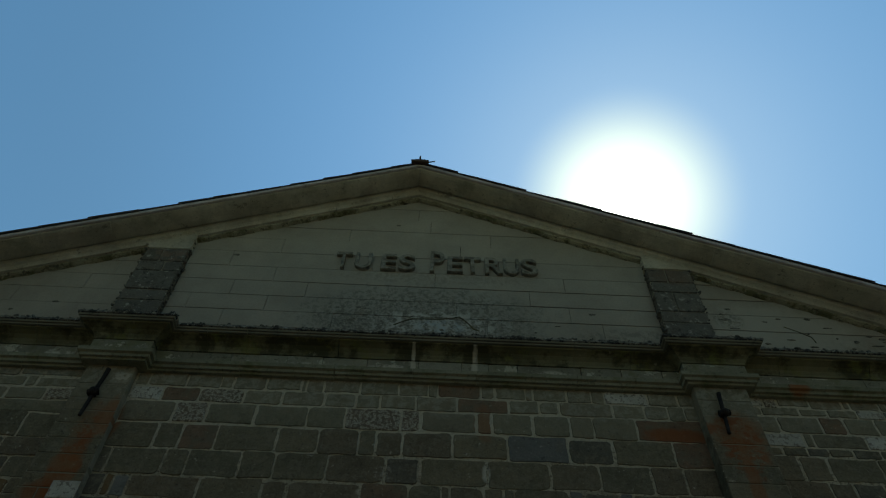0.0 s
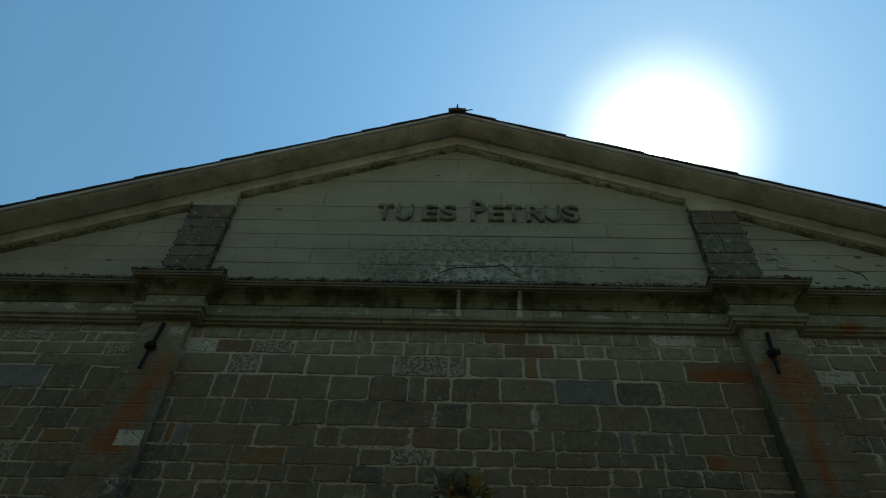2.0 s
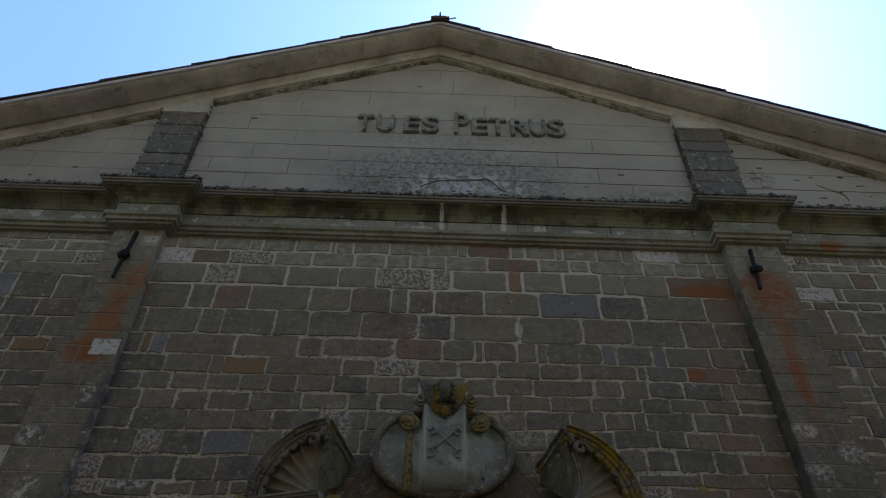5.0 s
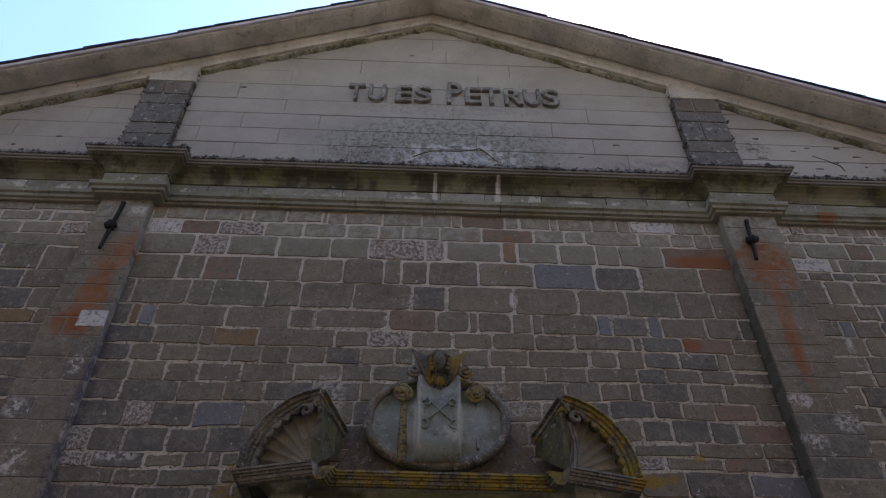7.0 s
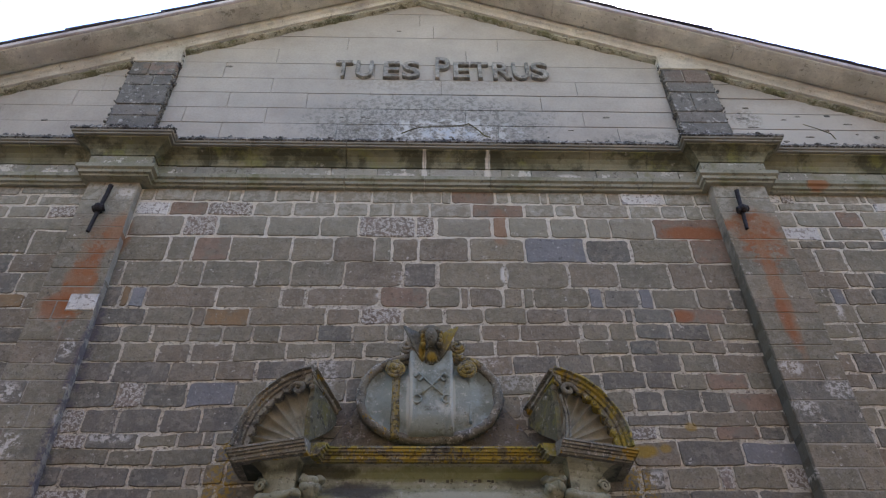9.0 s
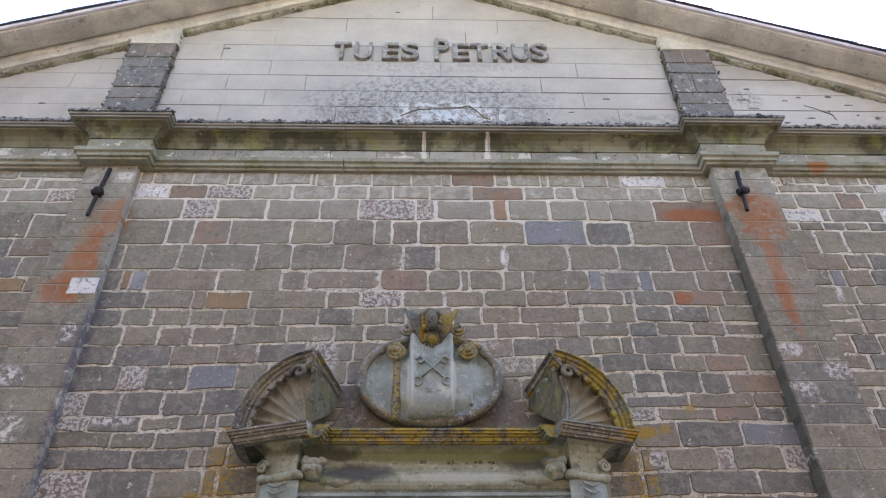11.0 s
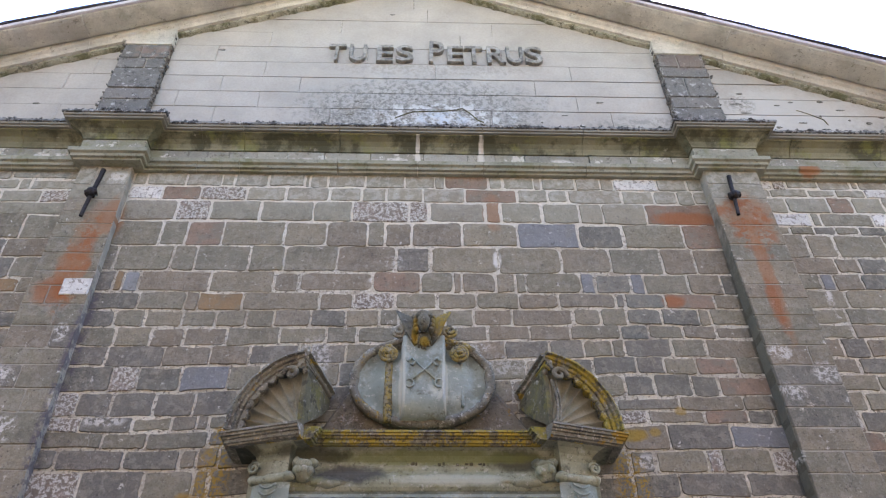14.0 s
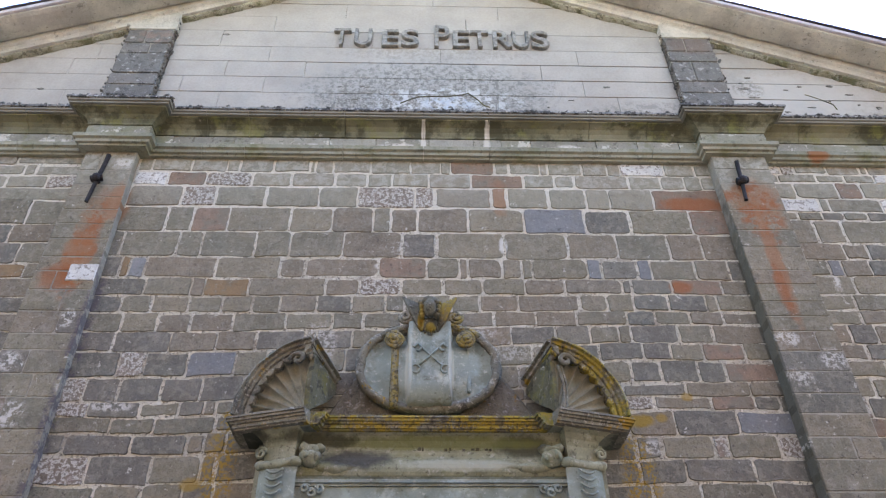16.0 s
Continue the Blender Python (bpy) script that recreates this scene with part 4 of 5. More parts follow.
    for p, q in zip(rings, rings[1:]):
        for k in range(len(p)):
            bm.faces.new((p[k], q[k], q[(k + 1) % len(p)], p[(k + 1) % len(p)]))
    bm.faces.new(rings[0])
    bm.faces.new(rings[-1][::-1])
    part("return_moulding", bm, HORN, horn)
    # shell
    bm = bmesh.new()
    flutes, nr, nt = 7, 14, 84
    rings = []
    for i in range(nr + 1):
        q = i / nr
        ring = []
        for k in range(nt + 1):
            th = math.pi - (math.pi / 2) * k / nt
            wave = abs(math.sin(flutes * math.pi * k / nt)) ** 0.7
            r = (R - 0.085) * q * (1 - 0.05 * q * (1 - wave))
            d = 0.035 + 0.10 * math.sqrt(max(0.0, 1 - (0.97 * q) ** 2)) + 0.06 * q * wave - 0.01 * q + 0.008 * noise.noise(Vector((k * 0.12, q * 5, s)))
            ring.append(bm.verts.new(at(R - 0.05 + r * math.cos(th), d, 4.27 + r * math.sin(th))))
        rings.append(ring)
    for p, q in zip(rings, rings[1:]):
        for k in range(nt):
            bm.faces.new((p[k], p[k + 1], q[k + 1], q[k]))
    part("shell", bm, SHELL, horn, "fluted scallop shell in dark stone", smooth=True)
    part("shell_scroll", tube([at(0.50 - 0.075 * math.cos(0.4 * k) * (1 - k / 20), 0.02, 4.262 + 0.455 + 0.065 * math.sin(0.4 * k) * (1 - k / 20)) for k in range(18)], 0.021, 8), HORN, horn, smooth=True)
    for a, r in ((0.565, 0.012), (0.535, 0.009)) if s > 0 else ():
        part("shell_rib", tube([at(a - 0.04 * math.sin(math.pi * k / 12), 0.05 + 0.02 * math.sin(math.pi * k / 12), 4.275 + 0.40 * k / 12) for k in range(13)], r, 7), HORN, horn, smooth=True)
    part("end_scroll", tube([at(0.60 + 0.012 * math.cos(k), 0.05 + 0.026 * k, 4.262 + 0.475 - 0.0035 * k + 0.022 * math.sin(k * 1.1)) for k in range(18)], 0.026, 8, taper=0.7), HORN, horn, smooth=True)


# ---------- cartouche ----------
CX, CZ = 0.26, 4.86
cart = thing("cartouche", (CX, -0.1, 4.27), "oval pale blue stone cartouche with crossed keys and scrolls", "cartouche")


def egg(t, k=1.0):
    """The cartouche's outline at angle t."""
    c, n = math.cos(t), math.sin(t)
    e = 0.78 if n > 0 else 0.95
    return CX + 0.63 * math.copysign(abs(c) ** e, c) * k, CZ + 0.42 * math.copysign(abs(n) ** e, n) * k


back = [(AX - 1.0, 4.262), (AX + 1.0, 4.262), (AX + 0.9, 4.45), (AX + 0.66, 4.80), (AX + 0.3, 5.2), (AX - 0.35, 5.2), (AX - 0.7, 4.80), (AX - 0.9, 4.45)]
part("backing", slab(back, 0.05, -0.035, 0.02), BACKING, cart, "dark stained stone backing")
bm = bmesh.new()
rings = []
for i in range(13):
    q = i / 12
    rings.append([bm.verts.new((egg(t, q * 0.93 + 0.01)[0], -0.12 - 0.06 * (1 - q ** 2) + 0.035 * math.exp(-((q - 0.82) / 0.12) ** 2), egg(t, q * 0.93 + 0.01)[1])) for t in [2 * math.pi * k / 56 for k in range(56)]])
for p, q in zip(rings, rings[1:]):
    for k in range(56):
        bm.faces.new((p[k], p[(k + 1) % 56], q[(k + 1) % 56], q[k]))
bm.faces.new(rings[0])
part("field", bm, BLUESTONE, cart, smooth=True)
bm = bmesh.new()
rings = []
for k in range(64):
    t = 2 * math.pi * k / 64
    x, z = egg(t, 0.96)
    n = Vector((math.cos(t), 0, math.sin(t)))
    rings.append([bm.verts.new(Vector((x, -0.115, z)) + n * (0.042 * math.cos(a)) + Vector((0, -0.05 * math.sin(a), 0)) + noise.noise_vector(Vector((x * 22, a * 2, z * 22))) * 0.022) for a in [2 * math.pi * j / 8 for j in range(8)]])
for i in range(64):
    p, q = rings[i], rings[(i + 1) % 64]
    for k in range(8):
        bm.faces.new((p[k], p[(k + 1) % 8], q[(k + 1) % 8], q[k]))
part("rim", bm, HORN, cart, "rolled rim flecked with lichen", smooth=True)
# raised middle panel with rolled edges
bm = bmesh.new()
cols = []
for i in range(17):
    q = i / 16
    x = 0.065 + 0.415 * q
    bulge = 0.195 + 0.012 * math.sin(math.pi * q) + (0.022 if i in (1, 2, 14, 15) else 0)
    cols.append([bm.verts.new((x + (0.03 * (z - 4.8) * (q - 0.5)), -bulge if i not in (0, 16) and z > 4.48 else -0.10, z)) for z in (4.47, 4.485, 4.7, 4.9, 5.1, 5.24, 5.30)])
for p, q in zip(cols, cols[1:]):
    for k in range(6):
        bm.faces.new((p[k], q[k], q[k + 1], p[k + 1]))
part("middle_panel", bm, BLUESTONE, cart, "smooth pale blue panel", smooth=True)
part("strap", tube([(-0.036 + 0.012 * noise.noise(Vector((k, 3, 1))), -0.145 - 0.012 * noise.noise(Vector((k, 8, 2))), 4.46 + 0.041 * k) for k in range(17)], 0.040, 10), GOLDLICHEN, cart, "narrow strap under golden lichen", smooth=True)
part("strap", box(0.60, 0.63, -0.155, -0.1, 4.62, 5.06, 0.012), BLUESTONE, cart)
for cx, s in ((-0.04, 1), (0.588, -1)):
    bm = tube(spiral(cx, -0.19, 5.118, 0.085, 0.02, 2.4, 1.2, s, 40), 0.021, 8)
    ball(cx, -0.20, 5.118, 0.03, 0.05, 0.03, bm, 10)
    part("volute", bm, GOLDLICHEN, cart, smooth=True)
for cx, s in ((0.053, 1), (0.508, -1)):
    part("upper_scroll", tube(spiral(cx, -0.19, 5.357, 0.066, 0.014, 1.9, 2.6, s, 34), 0.018, 8), HORN if s > 0 else GOLDLICHEN, cart, smooth=True)
    pts = [(cx + s * 0.072, -0.18, 5.41), (cx + s * 0.078, -0.18, 5.35), (cx + s * 0.055, -0.175, 5.295), (cx, -0.17, 5.262), (cx - s * 0.07, -0.16, 5.248), (cx - s * 0.15, -0.15, 5.225), (cx - s * 0.22, -0.14, 5.18)]
    part("scroll_band", tube(pts, 0.026, 8, taper=1.3), HORN if s > 0 else GOLDLICHEN, cart, smooth=True)
for s in (-1, 1):
    mx, mz, y = 0.278, 4.945, -0.213
    bm = tube([(mx - s * 0.10, y, mz - 0.10), (mx, y - 0.004, mz), (mx + s * 0.115, y, mz + 0.125)], 0.009, 6)
    for a, b in ((0.115, 0.125), (0.075, 0.085)):
        tube([(mx + s * a, y, mz + b), (mx + s * (a + 0.028), y, mz + b - 0.042), (mx + s * (a + 0.045), y, mz + b - 0.03)], 0.012, 6, bm)
    tube([(mx - s * 0.13 + 0.038 * math.cos(t), y, mz - 0.135 + 0.04 * math.sin(t)) for t in [2 * math.pi * k / 14 for k in range(15)]], 0.010, 6, bm)
    part("key", bm, BLUESTONE, cart, "carved stone key", smooth=True)
# winged crest, plainly shaped
bm = ball(0.271, -0.285, 5.40, 0.062, 0.08, 0.10)
ball(0.271, -0.27, 5.47, 0.085, 0.08, 0.055, bm)
ball(0.271, -0.21, 5.27, 0.07, 0.05, 0.08, bm)
for s in (-1, 1):
    for k in range(4):
        ball(0.271 + s * (0.085 - 0.006 * k), -0.27, 5.46 - 0.045 * k, 0.028, 0.04, 0.03, bm, 8)
    for k in range(6):
        tube([(0.271 + s * 0.06, -0.20, 5.20 + 0.022 * k), (0.271 + s * (0.125 - 0.006 * k), -0.22, 5.30 + 0.022 * k), (0.271 + s * (0.185 - 0.012 * k), -0.225, 5.43 + 0.012 * k), (0.271 + s * (0.245 - 0.026 * k), -0.20, 5.575 - 0.014 * k)], 0.023, 7, bm, 0.55)
    for k in range(3):
        tube([(0.271 + s * 0.02 * k, -0.21, 5.28), (0.271 + s * (0.015 + 0.025 * k), -0.225, 5.22), (0.271 + s * (0.012 + 0.03 * k), -0.215, 5.155 + 0.02 * k)], 0.020, 6, bm, 0.5)
for v in bm.verts:
    v.co += noise.noise_vector(v.co * 25) * 0.010
tagged(part("winged_crest", bm, CREST, smooth=True), "weathered winged carved crest covered with golden lichen", "statue")

# ---------- attic pilasters ----------
def stacked(owner, x0, x1, levels, y_back, y_front, mats, seed, split=0.0, gap=0.008, soft=0.012, name="stone", wob=0.006):
    rnd = random.Random(seed)
    for i, (zt, zb) in enumerate(zip(levels, levels[1:])):
        cuts = [x0, x1]
        if rnd.random() < split:
            cuts.insert(1, x0 + ((x1 or leaning(zb)) - x0) * rnd.choice((0.35, 0.42, 0.6, 0.66)))
        for a, b in zip(cuts, cuts[1:]):
            lo, hi = (leaning(zb), leaning(zt)) if b is None else (b, b)
            c = [(a + gap / 2, zb + gap / 2), (lo - gap / 2, zb + gap / 2), (hi - gap / 2, zt - gap / 2), (a + gap / 2, zt - gap / 2)]
            mat = mats(i, rnd) if callable(mats) else mats
            part(name, slab(stone_outline(c, rnd, soft, 0.004), y_back, y_front + rnd.uniform(-wob, wob), rnd.uniform(0.004, 0.008)), mat, owner)


for (x0, x1), seed in ((ATTIC_L, 3), (ATTIC_R, 7)):
    att = tagged(part("attic_pilaster", box(x0 + 0.012, x1 - 0.012, -0.082, 0.02, 8.2, 10.12), DARKMORTAR), "short dark stone attic pilaster under the raking cornice", "pilaster", "attic pilasters", "structure")
    stacked(att, x0, x1, (9.93, 9.64, 9.42, 9.02, 8.80, 8.55, 8.2), 0.0, -0.10, ATTIC, seed, 0.5, 0.016, 0.02)
    rnd = random.Random(seed)
    bm = bmesh.new()
    for k in range(150):
        edge = x1 if (k % 3) == (0 if seed == 3 else 1) or (seed == 3 and k % 3 == 1) else x0
        r = rnd.uniform(0.008, 0.028)
        z = rnd.uniform(8.22, 10.15)
        bmesh.ops.create_icosphere(bm, subdivisions=1, radius=1, matrix=Matrix.LocRotScale((edge + rnd.uniform(-0.018, 0.018), rnd.uniform(-0.10, -0.01), z), Euler((rnd.random() * 3, rnd.random() * 3, rnd.random() * 3)), (r, r * 0.7, r * 1.1)))
    part("crumbling_edge", bm, ATTIC, att, "crumbs of mortar along the broken edge")["kind"] = "stuff"
    part("plaster_head", box(x0 - 0.01, x1 + 0.01, -0.102, 0.02, 9.94, max(gable(x0), gable(x1)) + 0.12, 0.012), BEIGE, att)

# ---------- gable plaster panels ----------
def clip(poly, a, b, c):
    """Keeps the part of poly where a*x + b*z <= c."""
    out = []
    for p, q in zip(poly, poly[1:] + poly[:1]):
        dp, dq = a * p[0] + b * p[1] - c, a * q[0] + b * q[1] - c
        if dp <= 0:
            out.append(p)
        if dp * dq < 0:
            k = dp / (dp - dq)
            out.append((p[0] + (q[0] - p[0]) * k, p[1] + (q[1] - p[1]) * k))
    return out


LEVELS = [8.16, 8.485, 8.795, 9.105, 9.417, 9.731, 10.075, 10.41, 10.73, 11.05, 11.36, 11.7]
rnd = random.Random(12)
# upright joints of the middle panel, course by course from below
JOINTS = [(-1.2, 0.5, 2.3), (-2.32, -0.9, 1.1, 2.6), (-2.83, -1.81, 0.7, 2.2), (-2.33, -1.33, 1.69), (-1.82, 0.4, 2.19), (-2.5, -0.5, 1.3), (-1.84, 0.75), (-0.9, 1.2), (0.3,), (0.1,), ()]
for (xa, xb, pitch) in ((ATTIC_L[1], ATTIC_R[0], 0), (WEST, ATTIC_L[0], 1.9), (ATTIC_R[1], EAST, 4.0)):
    for i, (z0, z1) in enumerate(zip(LEVELS, LEVELS[1:])):
        if pitch:
            cuts = [xa]
            while xb - cuts[-1] > pitch * 1.2:
                cuts.append(cuts[-1] + pitch * rnd.uniform(0.75, 1.2))
            cuts.append(xb)
        else:
            cuts = [xa, *JOINTS[i], xb]
        for x, x2 in zip(cuts, cuts[1:]):
            g = (0.006 if z0 < 10.0 else 0.002) * rnd.uniform(0.5, 1.3)
            if x < ATTIC_L[0] or x > ATTIC_R[1]:
                g = 0.0022
            v = rnd.choice((0.0015, 0.003))
            poly = [(x + v, z0 + g), (x2 - v, z0 + g), (x2 - v, z1 - g), (x + v, z1 - g)]
            poly = clip(clip(poly, SLOPE, 1, APEX_Z + 0.075 + SLOPE * APEX_X), -SLOPE, 1, APEX_Z + 0.075 - SLOPE * APEX_X)
            if len(poly) > 2 and max(p[1] for p in poly) - min(p[1] for p in poly) > 0.03:
                part("plaster_panel", slab(poly, 0.03, rnd.uniform(-0.003, 0.003), 0.004), PLASTER, gable_wall)

part("plaster_crack", tube([(-0.1, 0, 8.62), (0.02, 0, 8.70), (0.13, 0, 8.75), (0.3, 0, 8.76), (0.5, 0, 8.765), (0.66, 0, 8.80), (0.74, 0, 8.83), (0.8, 0, 8.77), (0.86, 0, 8.70), (0.93, 0, 8.60), (1.0, 0, 8.57)], 0.009, 6), CHEEK, gable_wall)
# flaked pits: bare brown ground, with the hollows' shade put into its dark colour
BARE = surface("bare_patch_with_shade", [(0.0, (0.16, 0.145, 0.12)), (1.0, (0.27, 0.25, 0.22))], tone=6.0, bump=1.0, relief=0.02, patches=[((0.06, 0.055, 0.05), 20.0, 0.52, 0.58, 0.8)])
rnd = random.Random(44)


def chip(x, z, w, h):
    n = rnd.randint(7, 10)
    ring = [(x + w * rnd.uniform(0.55, 1.15) * math.cos(2 * math.pi * k / n), z + h * rnd.uniform(0.5, 1.15) * math.sin(2 * math.pi * k / n)) for k in range(n)]
    part("bare_patch", slab(ring, 0.02, -0.006, 0.002), BARE, gable_wall)


for k in range(46):
    x, low = rnd.uniform(4.15, 6.9), rnd.random() ** 2.2
    if 8.3 + low * 0.9 < gable(x) - 0.1:
        chip(x, 8.3 + low * 0.9, rnd.uniform(0.015, 0.075), rnd.uniform(0.010, 0.035))
for k in range(34):
    chip(rnd.gauss(0.5, 0.9), 8.27 + 0.75 * rnd.random() ** 1.8, rnd.uniform(0.012, 0.06), rnd.uniform(0.008, 0.022))
for x, z in ((-2.45, 9.98), (-0.2, 10.9), (2.75, 10.6), (-4.5, 8.8), (-5.0, 8.62), (4.35, 9.22), (4.25, 9.0)):
    chip(x, z, rnd.uniform(0.03, 0.07), 0.02)
part("plaster_crack", tube([(-0.95, 0, 8.46), (-0.7, 0, 8.49), (-0.5, 0, 8.43), (-0.42, 0, 8.36)], 0.006, 6), CHEEK, gable_wall)
part("plaster_crack", tube([(5.0, 0, 8.9), (5.15, 0, 8.82), (5.3, 0, 8.72), (5.32, 0, 8.62)], 0.007, 6), CHEEK, gable_wall)

# ---------- giant pilasters ----------
def weathered(i, rnd):
    # the lower pilaster stones get the darker mauve mix too
    return M[rnd.choice("nnnpnnpn")] if i > 8 else M["n"]


LV_L = [7.6, 7.31, 7.095, 6.919, 6.741, 6.546, 6.346, 6.111, 5.935, 5.711, 5.467, 5.22, 5.049, 4.809, 4.579, 4.281, 4.063, 3.718]
LV_R = [7.6, 7.398, 7.174, 6.78, 6.502, 6.285, 5.981, 5.812, 5.604, 5.432, 5.265, 5.051, 4.844, 4.622, 4.431, 4.215, 4.018, 3.748]
LOW = [3.45, 3.2, 2.9, 2.62, 2.35, 2.05, 1.8, 1.5, 1.22, 0.95, 0.65, 0.35, 0.0]
def leaning(z):
    """The inner edge of the west pilaster, which leans outwards as it rises."""
    return -2.985 + (7.3 - z) * 0.021


def core(x0, x1, out):
    verts = [(x, y, z) for z in (0.0, 7.6) for x, y in ((x0 + 0.004, 0.02), (x0 + 0.004, 0.006 - out), ((leaning(z) if x1 is None else x1) - 0.004, 0.006 - out), ((leaning(z) if x1 is None else x1) - 0.004, 0.02))]
    return verts, [(0, 1, 2, 3), (7, 6, 5, 4)] + [(i, (i + 1) % 4, 4 + (i + 1) % 4, 4 + i) for i in range(4)]


for x0, x1, out, lv, seed in ((PIL_L[0], None, 0.10, LV_L, 31), (PIL_R[0], PIL_R[1], PIL_OUT, LV_R, 33)):
    pil = tagged(part("pilaster", core(x0, x1, out), DARKMORTAR), "flat stone pilaster streaked with orange rust below an iron anchor", "pilaster", "giant pilasters", "structure")
    stacked(pil, x0, x1, lv + LOW, 0.02, -out, weathered, seed, 0.3, 0.009, 0.012, wob=0.002)
    for x, z in (((-3.235, 5.815),) if x0 < 0 else ()):
        part("limewashed_block", slab([(x, z), (x + 0.27, z), (x + 0.27, z + 0.2), (x, z + 0.2)], 0.0, -out - 0.012, 0.008), M["w"], pil)

# ---------- coursed stones ----------
# bed heights at two places along the wall; the courses rise a little towards the east
BEDS = [(7.63, 7.61), (7.41, 7.41), (7.195, 7.205), (6.885, 6.895), (6.54, 6.554), (6.2, 6.208), (5.935, 5.955), (5.715, 5.775), (5.515, 5.58), (5.30, 5.42), (5.09, 5.22), (4.825, 5.03),
        (4.58, 4.805), (4.435, 4.67), (4.277, 4.524), (4.092, 4.294), (3.843, 4.083), (3.60, 3.88), (3.58, 3.60)]


def bed(i, x):
    a, b = BEDS[i]
    return a + (b - a) * min(1.0, max(0.0, (x + 2.0) / 4.3))


tint = random.Random(90)


def lay(owner, corners, mat, rnd, soft=0.018):
    # more dark mauve stones lower down: part real, part dimmer light put into colour
    if mat == M["n"] and tint.random() < (0.5 if corners[0][1] < 5.2 else 0.15 if corners[0][1] < 6.8 else 0):
        mat = M["p"]
    part("stone", stone_mesh(stone_outline(corners, rnd, min(soft, 0.14 * abs(corners[1][0] - corners[0][0])), 0.013), 0.008, rnd.uniform(-0.008, -0.001), rnd.uniform(0.004, 0.009)), mat, owner)


rnd = random.Random(17)


def course(i, kinds, *xs):
    """One course of the middle wall: a letter for each stone, and the joints from west to east."""
    xs = (xs[0] - 0.06, *xs[1:]) if xs[0] < -2.9 else xs
    for kind, a, b in zip(kinds, xs, xs[1:]):
        if a > -1.2 and b < 1.75 and bed(i, a) < 4.2:
            continue
        g = rnd.choice((0.005, 0.007, 0.009, 0.012, 0.016))
        j = [rnd.uniform(-0.012, 0.012) for _ in range(4)]
        lay(wall, [(a + g, bed(i + 1, a) + g + j[0]), (b - g, bed(i + 1, b) + g + j[1]), (b - g, bed(i, b) - g * 0.8 + j[2]), (a + g, bed(i, a) - g * 0.8 + j[3])], M[kind], rnd, 0.085 if 4 <= i <= 5 and abs(a - 0.3) < 1.4 else 0.05 if 2 <= i <= 6 and abs(a - 0.3) < 1.8 else 0.02)


course(0, 'nnnnnnnnnnnnrnnnnnnwnn', -2.93, -2.82, -2.39, -2.00, -1.86, -1.48, -1.07, -1.01, -0.82, -0.39, 0.05, 0.39, 0.50, 0.99, 1.16, 1.51, 1.59, 1.99, 2.27, 2.42, 2.92, 3.27, 3.48)
course(1, 'wrsnnnnnnrnnnnnnn', -2.93, -2.61, -2.20, -1.69, -1.26, -0.78, -0.42, -0.15, 0.26, 0.72, 1.31, 1.65, 1.88, 2.49, 2.85, 3.12, 3.31, 3.48)
course(2, 'nsnnnssnnnnnnr', -2.93, -2.40, -2.05, -1.50, -0.93, -0.51, 0.10, 0.32, 0.94, 1.11, 1.56, 1.98, 2.23, 2.71, 3.48)
course(3, 'nnrnnnnnnnbnnr', -2.93, -2.50, -2.22, -1.85, -1.20, -0.76, -0.33, -0.15, 0.14, 0.67, 1.27, 1.92, 2.41, 3.06, 3.48)
course(4, 'nnnnnnnnnnnnnn', -2.93, -2.87, -2.30, -2.06, -1.52, -1.16, -0.62, -0.02, 0.34, 1.04, 1.69, 2.21, 2.75, 3.10, 3.48)
course(5, 'nobnnnnrnnnnnnbnbnnn', -2.93, -2.80, -2.72, -2.56, -1.86, -1.23, -0.98, -0.24, 0.24, 0.57, 0.65, 1.00, 1.20, 1.31, 1.86, 2.01, 2.37, 2.51, 2.97, 3.31, 3.48)
course(6, 'nnnonnsnnnnnnnrn', -2.93, -2.51, -2.06, -1.93, -1.50, -0.75, -0.42, -0.01, 0.40, 0.80, 1.21, 1.61, 2.18, 2.28, 2.68, 3.18, 3.48)
course(7, 'nnnnnnnnnnnnnnnnnnnn', -2.93, -2.68, -2.39, -2.04, -1.72, -1.43, -1.17, -0.82, -0.48, -0.16, 0.03, 0.48, 0.76, 1.13, 1.73, 2.01, 2.26, 2.61, 2.98, 3.09, 3.48)
course(8, 'nnnnnnnnnnnnnnnnn', -2.93, -2.62, -2.29, -1.98, -1.58, -1.09, -0.65, -0.36, 0.01, 0.56, 0.89, 1.29, 1.68, 2.17, 2.44, 2.78, 3.10, 3.48)
course(9, 'nnnnnnnnnnnnnnnnn', -2.93, -2.64, -2.12, -1.70, -1.34, -0.88, -0.78, -0.45, -0.01, 0.61, 1.04, 1.46, 1.79, 2.06, 2.18, 2.63, 2.96, 3.48)
course(10, 'nsnbnnnnnnnnnnnrn', -2.93, -2.53, -2.30, -1.91, -1.49, -1.21, -0.87, -0.50, -0.01, 0.79, 1.22, 1.64, 1.85, 2.26, 2.52, 2.82, 3.21, 3.48)
course(11, 'snnnnnnnnnnnnnnr', -2.93, -2.75, -2.46, -2.08, -1.74, -1.38, -0.84, -0.30, 0.46, 1.08, 1.52, 1.86, 2.11, 2.39, 2.73, 2.98, 3.48)
course(12, 'snnnnnnnnnnnnnn', -2.93, -2.67, -2.23, -1.89, -1.68, -1.58, -1.42, -0.86, -0.18, 0.46, 1.12, 1.74, 2.00, 2.58, 3.16, 3.48)
course(13, 'nnnnnnnnsnrnn', -2.93, -2.44, -2.07, -1.56, -1.07, -0.30, 0.41, 1.11, 1.89, 2.26, 2.78, 3.16, 3.39, 3.48)
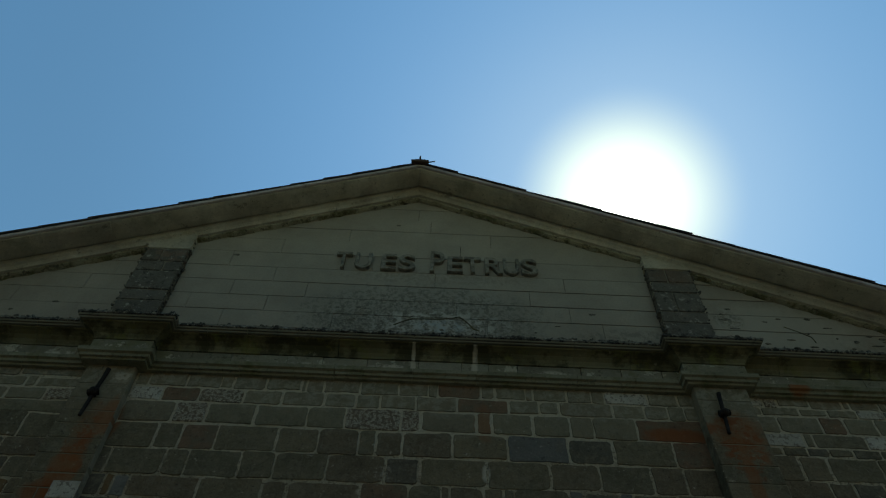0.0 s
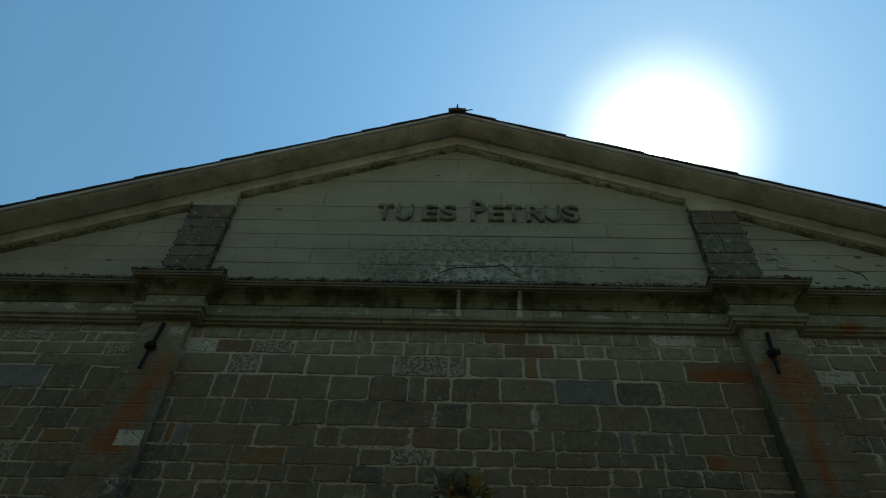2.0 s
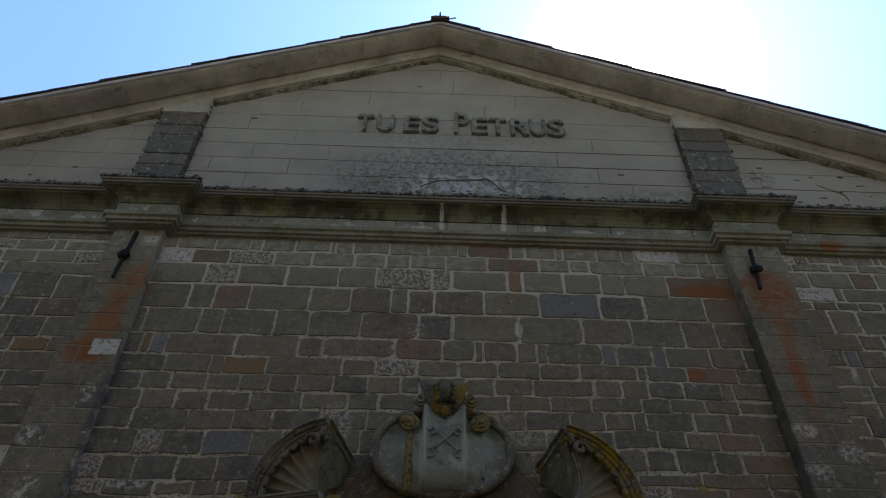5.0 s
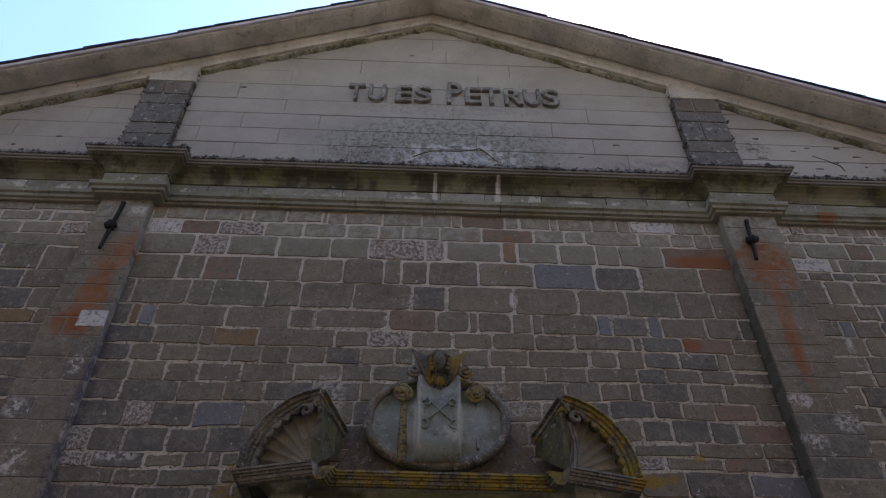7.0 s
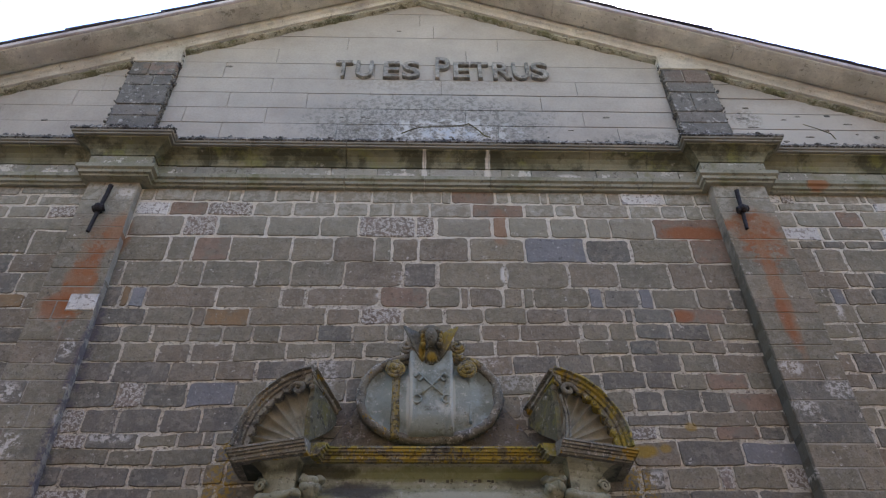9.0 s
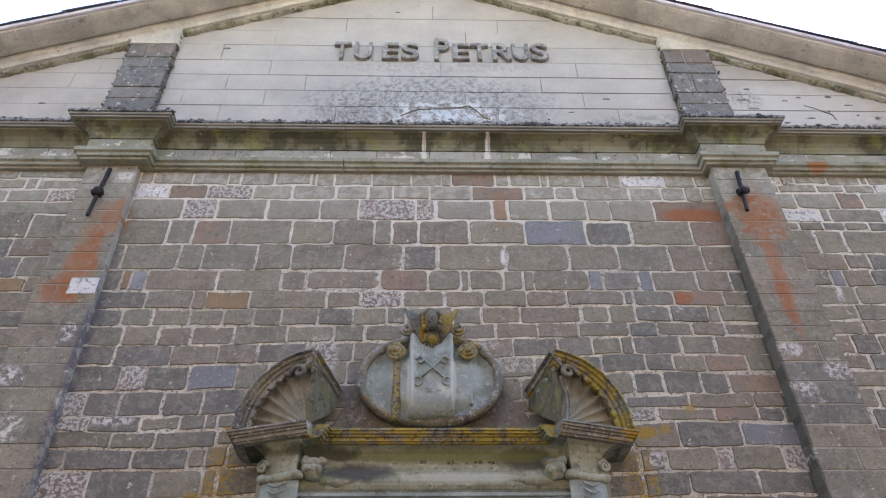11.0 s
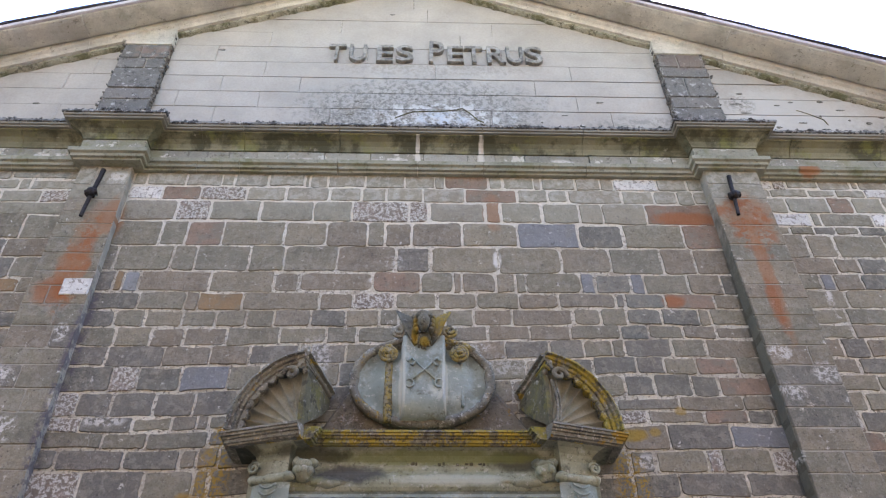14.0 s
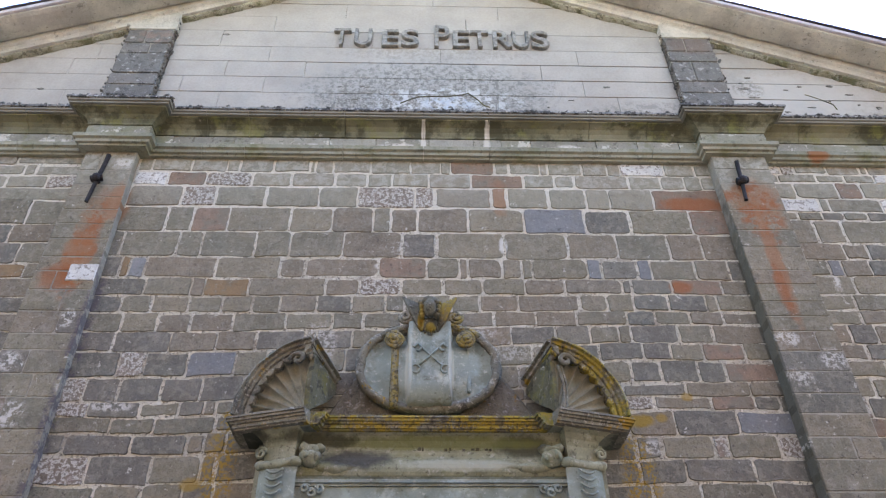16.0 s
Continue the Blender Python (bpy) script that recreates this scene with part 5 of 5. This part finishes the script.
course(14, 'nnnnnnnnnnnb', -2.93, -2.77, -2.22, -1.76, -1.61, -1.44, -0.61, 0.30, 1.32, 2.00, 2.41, 2.96, 3.48)
course(15, 'snnnnnnnnnsns', -2.93, -2.52, -2.01, -1.61, -1.48, -0.59, 0.30, 1.30, 2.03, 2.25, 2.70, 2.83, 3.26, 3.48)
course(16, 'nnnnnnnnnnn', -2.93, -2.41, -2.04, -1.71, -1.47, -0.57, 0.30, 1.28, 2.03, 2.41, 2.99, 3.48)
course(17, 'nnnn', 1.30, 2.10, 2.50, 3.10, 3.48)


def random_courses(owner, x0, x1, levels, seed, special=(), skip=None, joined=False):
    rnd = random.Random(seed)
    verts, faces = [], []
    for z1, z0 in zip(levels, levels[1:]):
        x = x0 - rnd.uniform(0, 0.3)
        while x < x1:
            w = min(0.75, max(0.16, rnd.gauss(0.40, 0.15)))
            a, b = max(x, x0), min(x + w, x1)
            if x1 - b < 0.12:
                b = x1
                w = b - x
            x += w
            if b - a < 0.06 or (skip and a > skip[0] and b < skip[1]):
                continue
            g = rnd.choice((0.005, 0.007, 0.009, 0.012, 0.016))
            j = [rnd.uniform(-0.014, 0.014) for _ in range(4)]
            mat = M[rnd.choice("nnnnnnnnnnnnnnnnnnrbso")]
            for sx, sz, kind in special:
                if a <= sx <= b and z0 <= sz <= z1:
                    mat = M[kind]
            c = [(a + g, z0 + g + j[0]), (b - g, z0 + g + j[1]), (b - g, z1 - g * 0.8 + j[2]), (a + g, z1 - g * 0.8 + j[3])]
            if joined:
                v, f = stone_mesh(stone_outline(c, rnd, 0.03, 0.01), 0.008, rnd.uniform(-0.012, -0.002), 0.01)
                k = len(verts)
                verts += v
                faces += [tuple(n + k for n in q) for q in f]
            else:
                lay(owner, c, mat, rnd)
    if joined:
        part("lower_stones", (verts, faces), FIELD_ISLAND, owner, "lower courses of brown rubble")["kind"] = "stuff"


FIELD_ISLAND = surface("lower_field_stone", [(0.0, (0.16, 0.145, 0.115)), (0.3, (0.26, 0.225, 0.18)), (0.6, (0.3, 0.25, 0.2)), (1.0, (0.25, 0.22, 0.185))], "island", patches=[((0.40, 0.375, 0.34), 34.0, 0.60, 0.74, 0.5)])
WING_W = [7.631, 7.484, 7.317, 7.128, 6.956, 6.611, 6.36, 6.096, 5.911, 5.679, 5.492, 5.298, 5.084, 4.866, 4.632, 4.329, 4.097, 3.80]
WING_E = [7.634, 7.472, 7.344, 7.101, 6.896, 6.78, 6.454, 6.236, 6.026, 5.793, 5.613, 5.439, 5.228, 5.039, 4.856, 4.667, 4.46, 4.285, 4.094, 3.80]
wing_rnd = random.Random(71)


def wing_course(owner, levels, outer, i, kinds, *xs):
    z1, z0 = levels[i], levels[i + 1]
    for kind, a, b in zip(kinds, xs, xs[1:]):
        g = wing_rnd.choice((0.005, 0.007, 0.009, 0.012, 0.016))
        j = [wing_rnd.uniform(-0.012, 0.012) for _ in range(4)]
        lay(owner, [(a + g, z0 + g + j[0]), (b - g, z0 + g + j[1]), (b - g, z1 - g * 0.8 + j[2]), (a + g, z1 - g * 0.8 + j[3])], M[kind], wing_rnd)
    random_courses(owner, min(outer, xs[-1]) if outer < 0 else xs[-1], xs[0] if outer < 0 else outer, (z1, z0), 80 + i)


wing_course(wing_e, WING_E, 6.2, 0, 'wsnnnn', 4.06, 4.27, 4.43, 4.81, 5.19, 5.28, 5.62)
wing_course(wing_e, WING_E, 6.2, 1, 'nnnnw', 4.06, 4.21, 4.64, 4.97, 5.31, 5.62)
wing_course(wing_e, WING_E, 6.2, 2, 'nnrn', 4.06, 4.34, 4.82, 5.10, 5.46)
wing_course(wing_e, WING_E, 6.2, 3, 'wnnw', 4.06, 4.55, 4.66, 5.24, 5.54)
wing_course(wing_e, WING_E, 6.2, 4, 'nnnnn', 4.06, 4.26, 4.53, 4.76, 5.03, 5.33)
wing_course(wing_e, WING_E, 6.2, 5, 'nnn', 4.06, 4.38, 4.69, 5.24)
wing_course(wing_e, WING_E, 6.2, 6, 'nnn', 4.06, 4.59, 4.84, 5.16)
wing_course(wing_e, WING_E, 6.2, 7, 'nnbnn', 4.06, 4.12, 4.36, 4.50, 4.79, 5.15)
wing_course(wing_e, WING_E, 6.2, 8, 'nn', 4.06, 4.55, 5.01)
wing_course(wing_e, WING_E, 6.2, 9, 'nn', 4.06, 4.47, 4.90)
wing_course(wing_e, WING_E, 6.2, 10, 'nn', 4.06, 4.46, 4.93)
wing_course(wing_e, WING_E, 6.2, 11, 'nnn', 4.06, 4.29, 4.54, 4.91)
wing_course(wing_e, WING_E, 6.2, 12, 'nn', 4.06, 4.38, 4.78)
wing_course(wing_e, WING_E, 6.2, 13, 'nn', 4.06, 4.49, 4.82)
wing_course(wing_e, WING_E, 6.2, 14, 'nn', 4.06, 4.30, 4.67)
wing_course(wing_e, WING_E, 6.2, 15, 'sn', 4.06, 4.19, 4.55)
wing_course(wing_e, WING_E, 6.2, 16, 'srn', 4.06, 4.14, 4.32, 4.58)
wing_course(wing_e, WING_E, 6.2, 17, 'n', 4.06, 4.43)
wing_course(wing_e, WING_E, 6.2, 18, 'n', 4.06, 4.41)
wing_course(wing_w, WING_W, -5.9, 0, 'nn', -4.78, -4.33, -3.56)
wing_course(wing_w, WING_W, -5.9, 1, 'nnn', -4.64, -4.20, -4.08, -3.56)
wing_course(wing_w, WING_W, -5.9, 2, 'nns', -4.73, -4.34, -3.91, -3.56)
wing_course(wing_w, WING_W, -5.9, 3, 'n', -4.63, -3.56)
wing_course(wing_w, WING_W, -5.9, 4, 'nn', -4.40, -3.95, -3.56)
wing_course(wing_w, WING_W, -5.9, 5, 'nn', -4.41, -4.04, -3.56)
wing_course(wing_w, WING_W, -5.9, 6, 'nn', -4.24, -3.87, -3.56)
wing_course(wing_w, WING_W, -5.9, 7, 'on', -4.10, -3.73, -3.56)
wing_course(wing_w, WING_W, -5.9, 8, 'n', -4.12, -3.56)
wing_course(wing_w, WING_W, -5.9, 9, 'n', -4.01, -3.56)
random_courses(wing_w, -5.9, PIL_L[0], WING_W[10:], 41, [(-3.95, 4.75, "w"), (-4.1, 4.9, "s")])
random_courses(wing_w, WEST, -5.9, WING_W, 51, joined=True)
random_courses(wing_e, 6.2, EAST, WING_E, 53, joined=True)
LOWER = [3.78, 3.5, 3.25, 2.95, 2.7, 2.4, 2.15, 1.85, 1.6, 1.3, 1.0, 0.7, 0.35, 0.0]
random_courses(wing_w, WEST, PIL_L[0], LOWER, 55, joined=True)
random_courses(wing_e, PIL_R[1], EAST, LOWER, 56, joined=True)
random_courses(wall, PIL_L[1], PIL_R[0], [3.6, 3.3, 3.05, 2.8, 2.5, 2.2, 1.9, 1.6, 1.3, 1.0, 0.7, 0.35, 0.0], 57, skip=(-1.25, 1.85), joined=True)
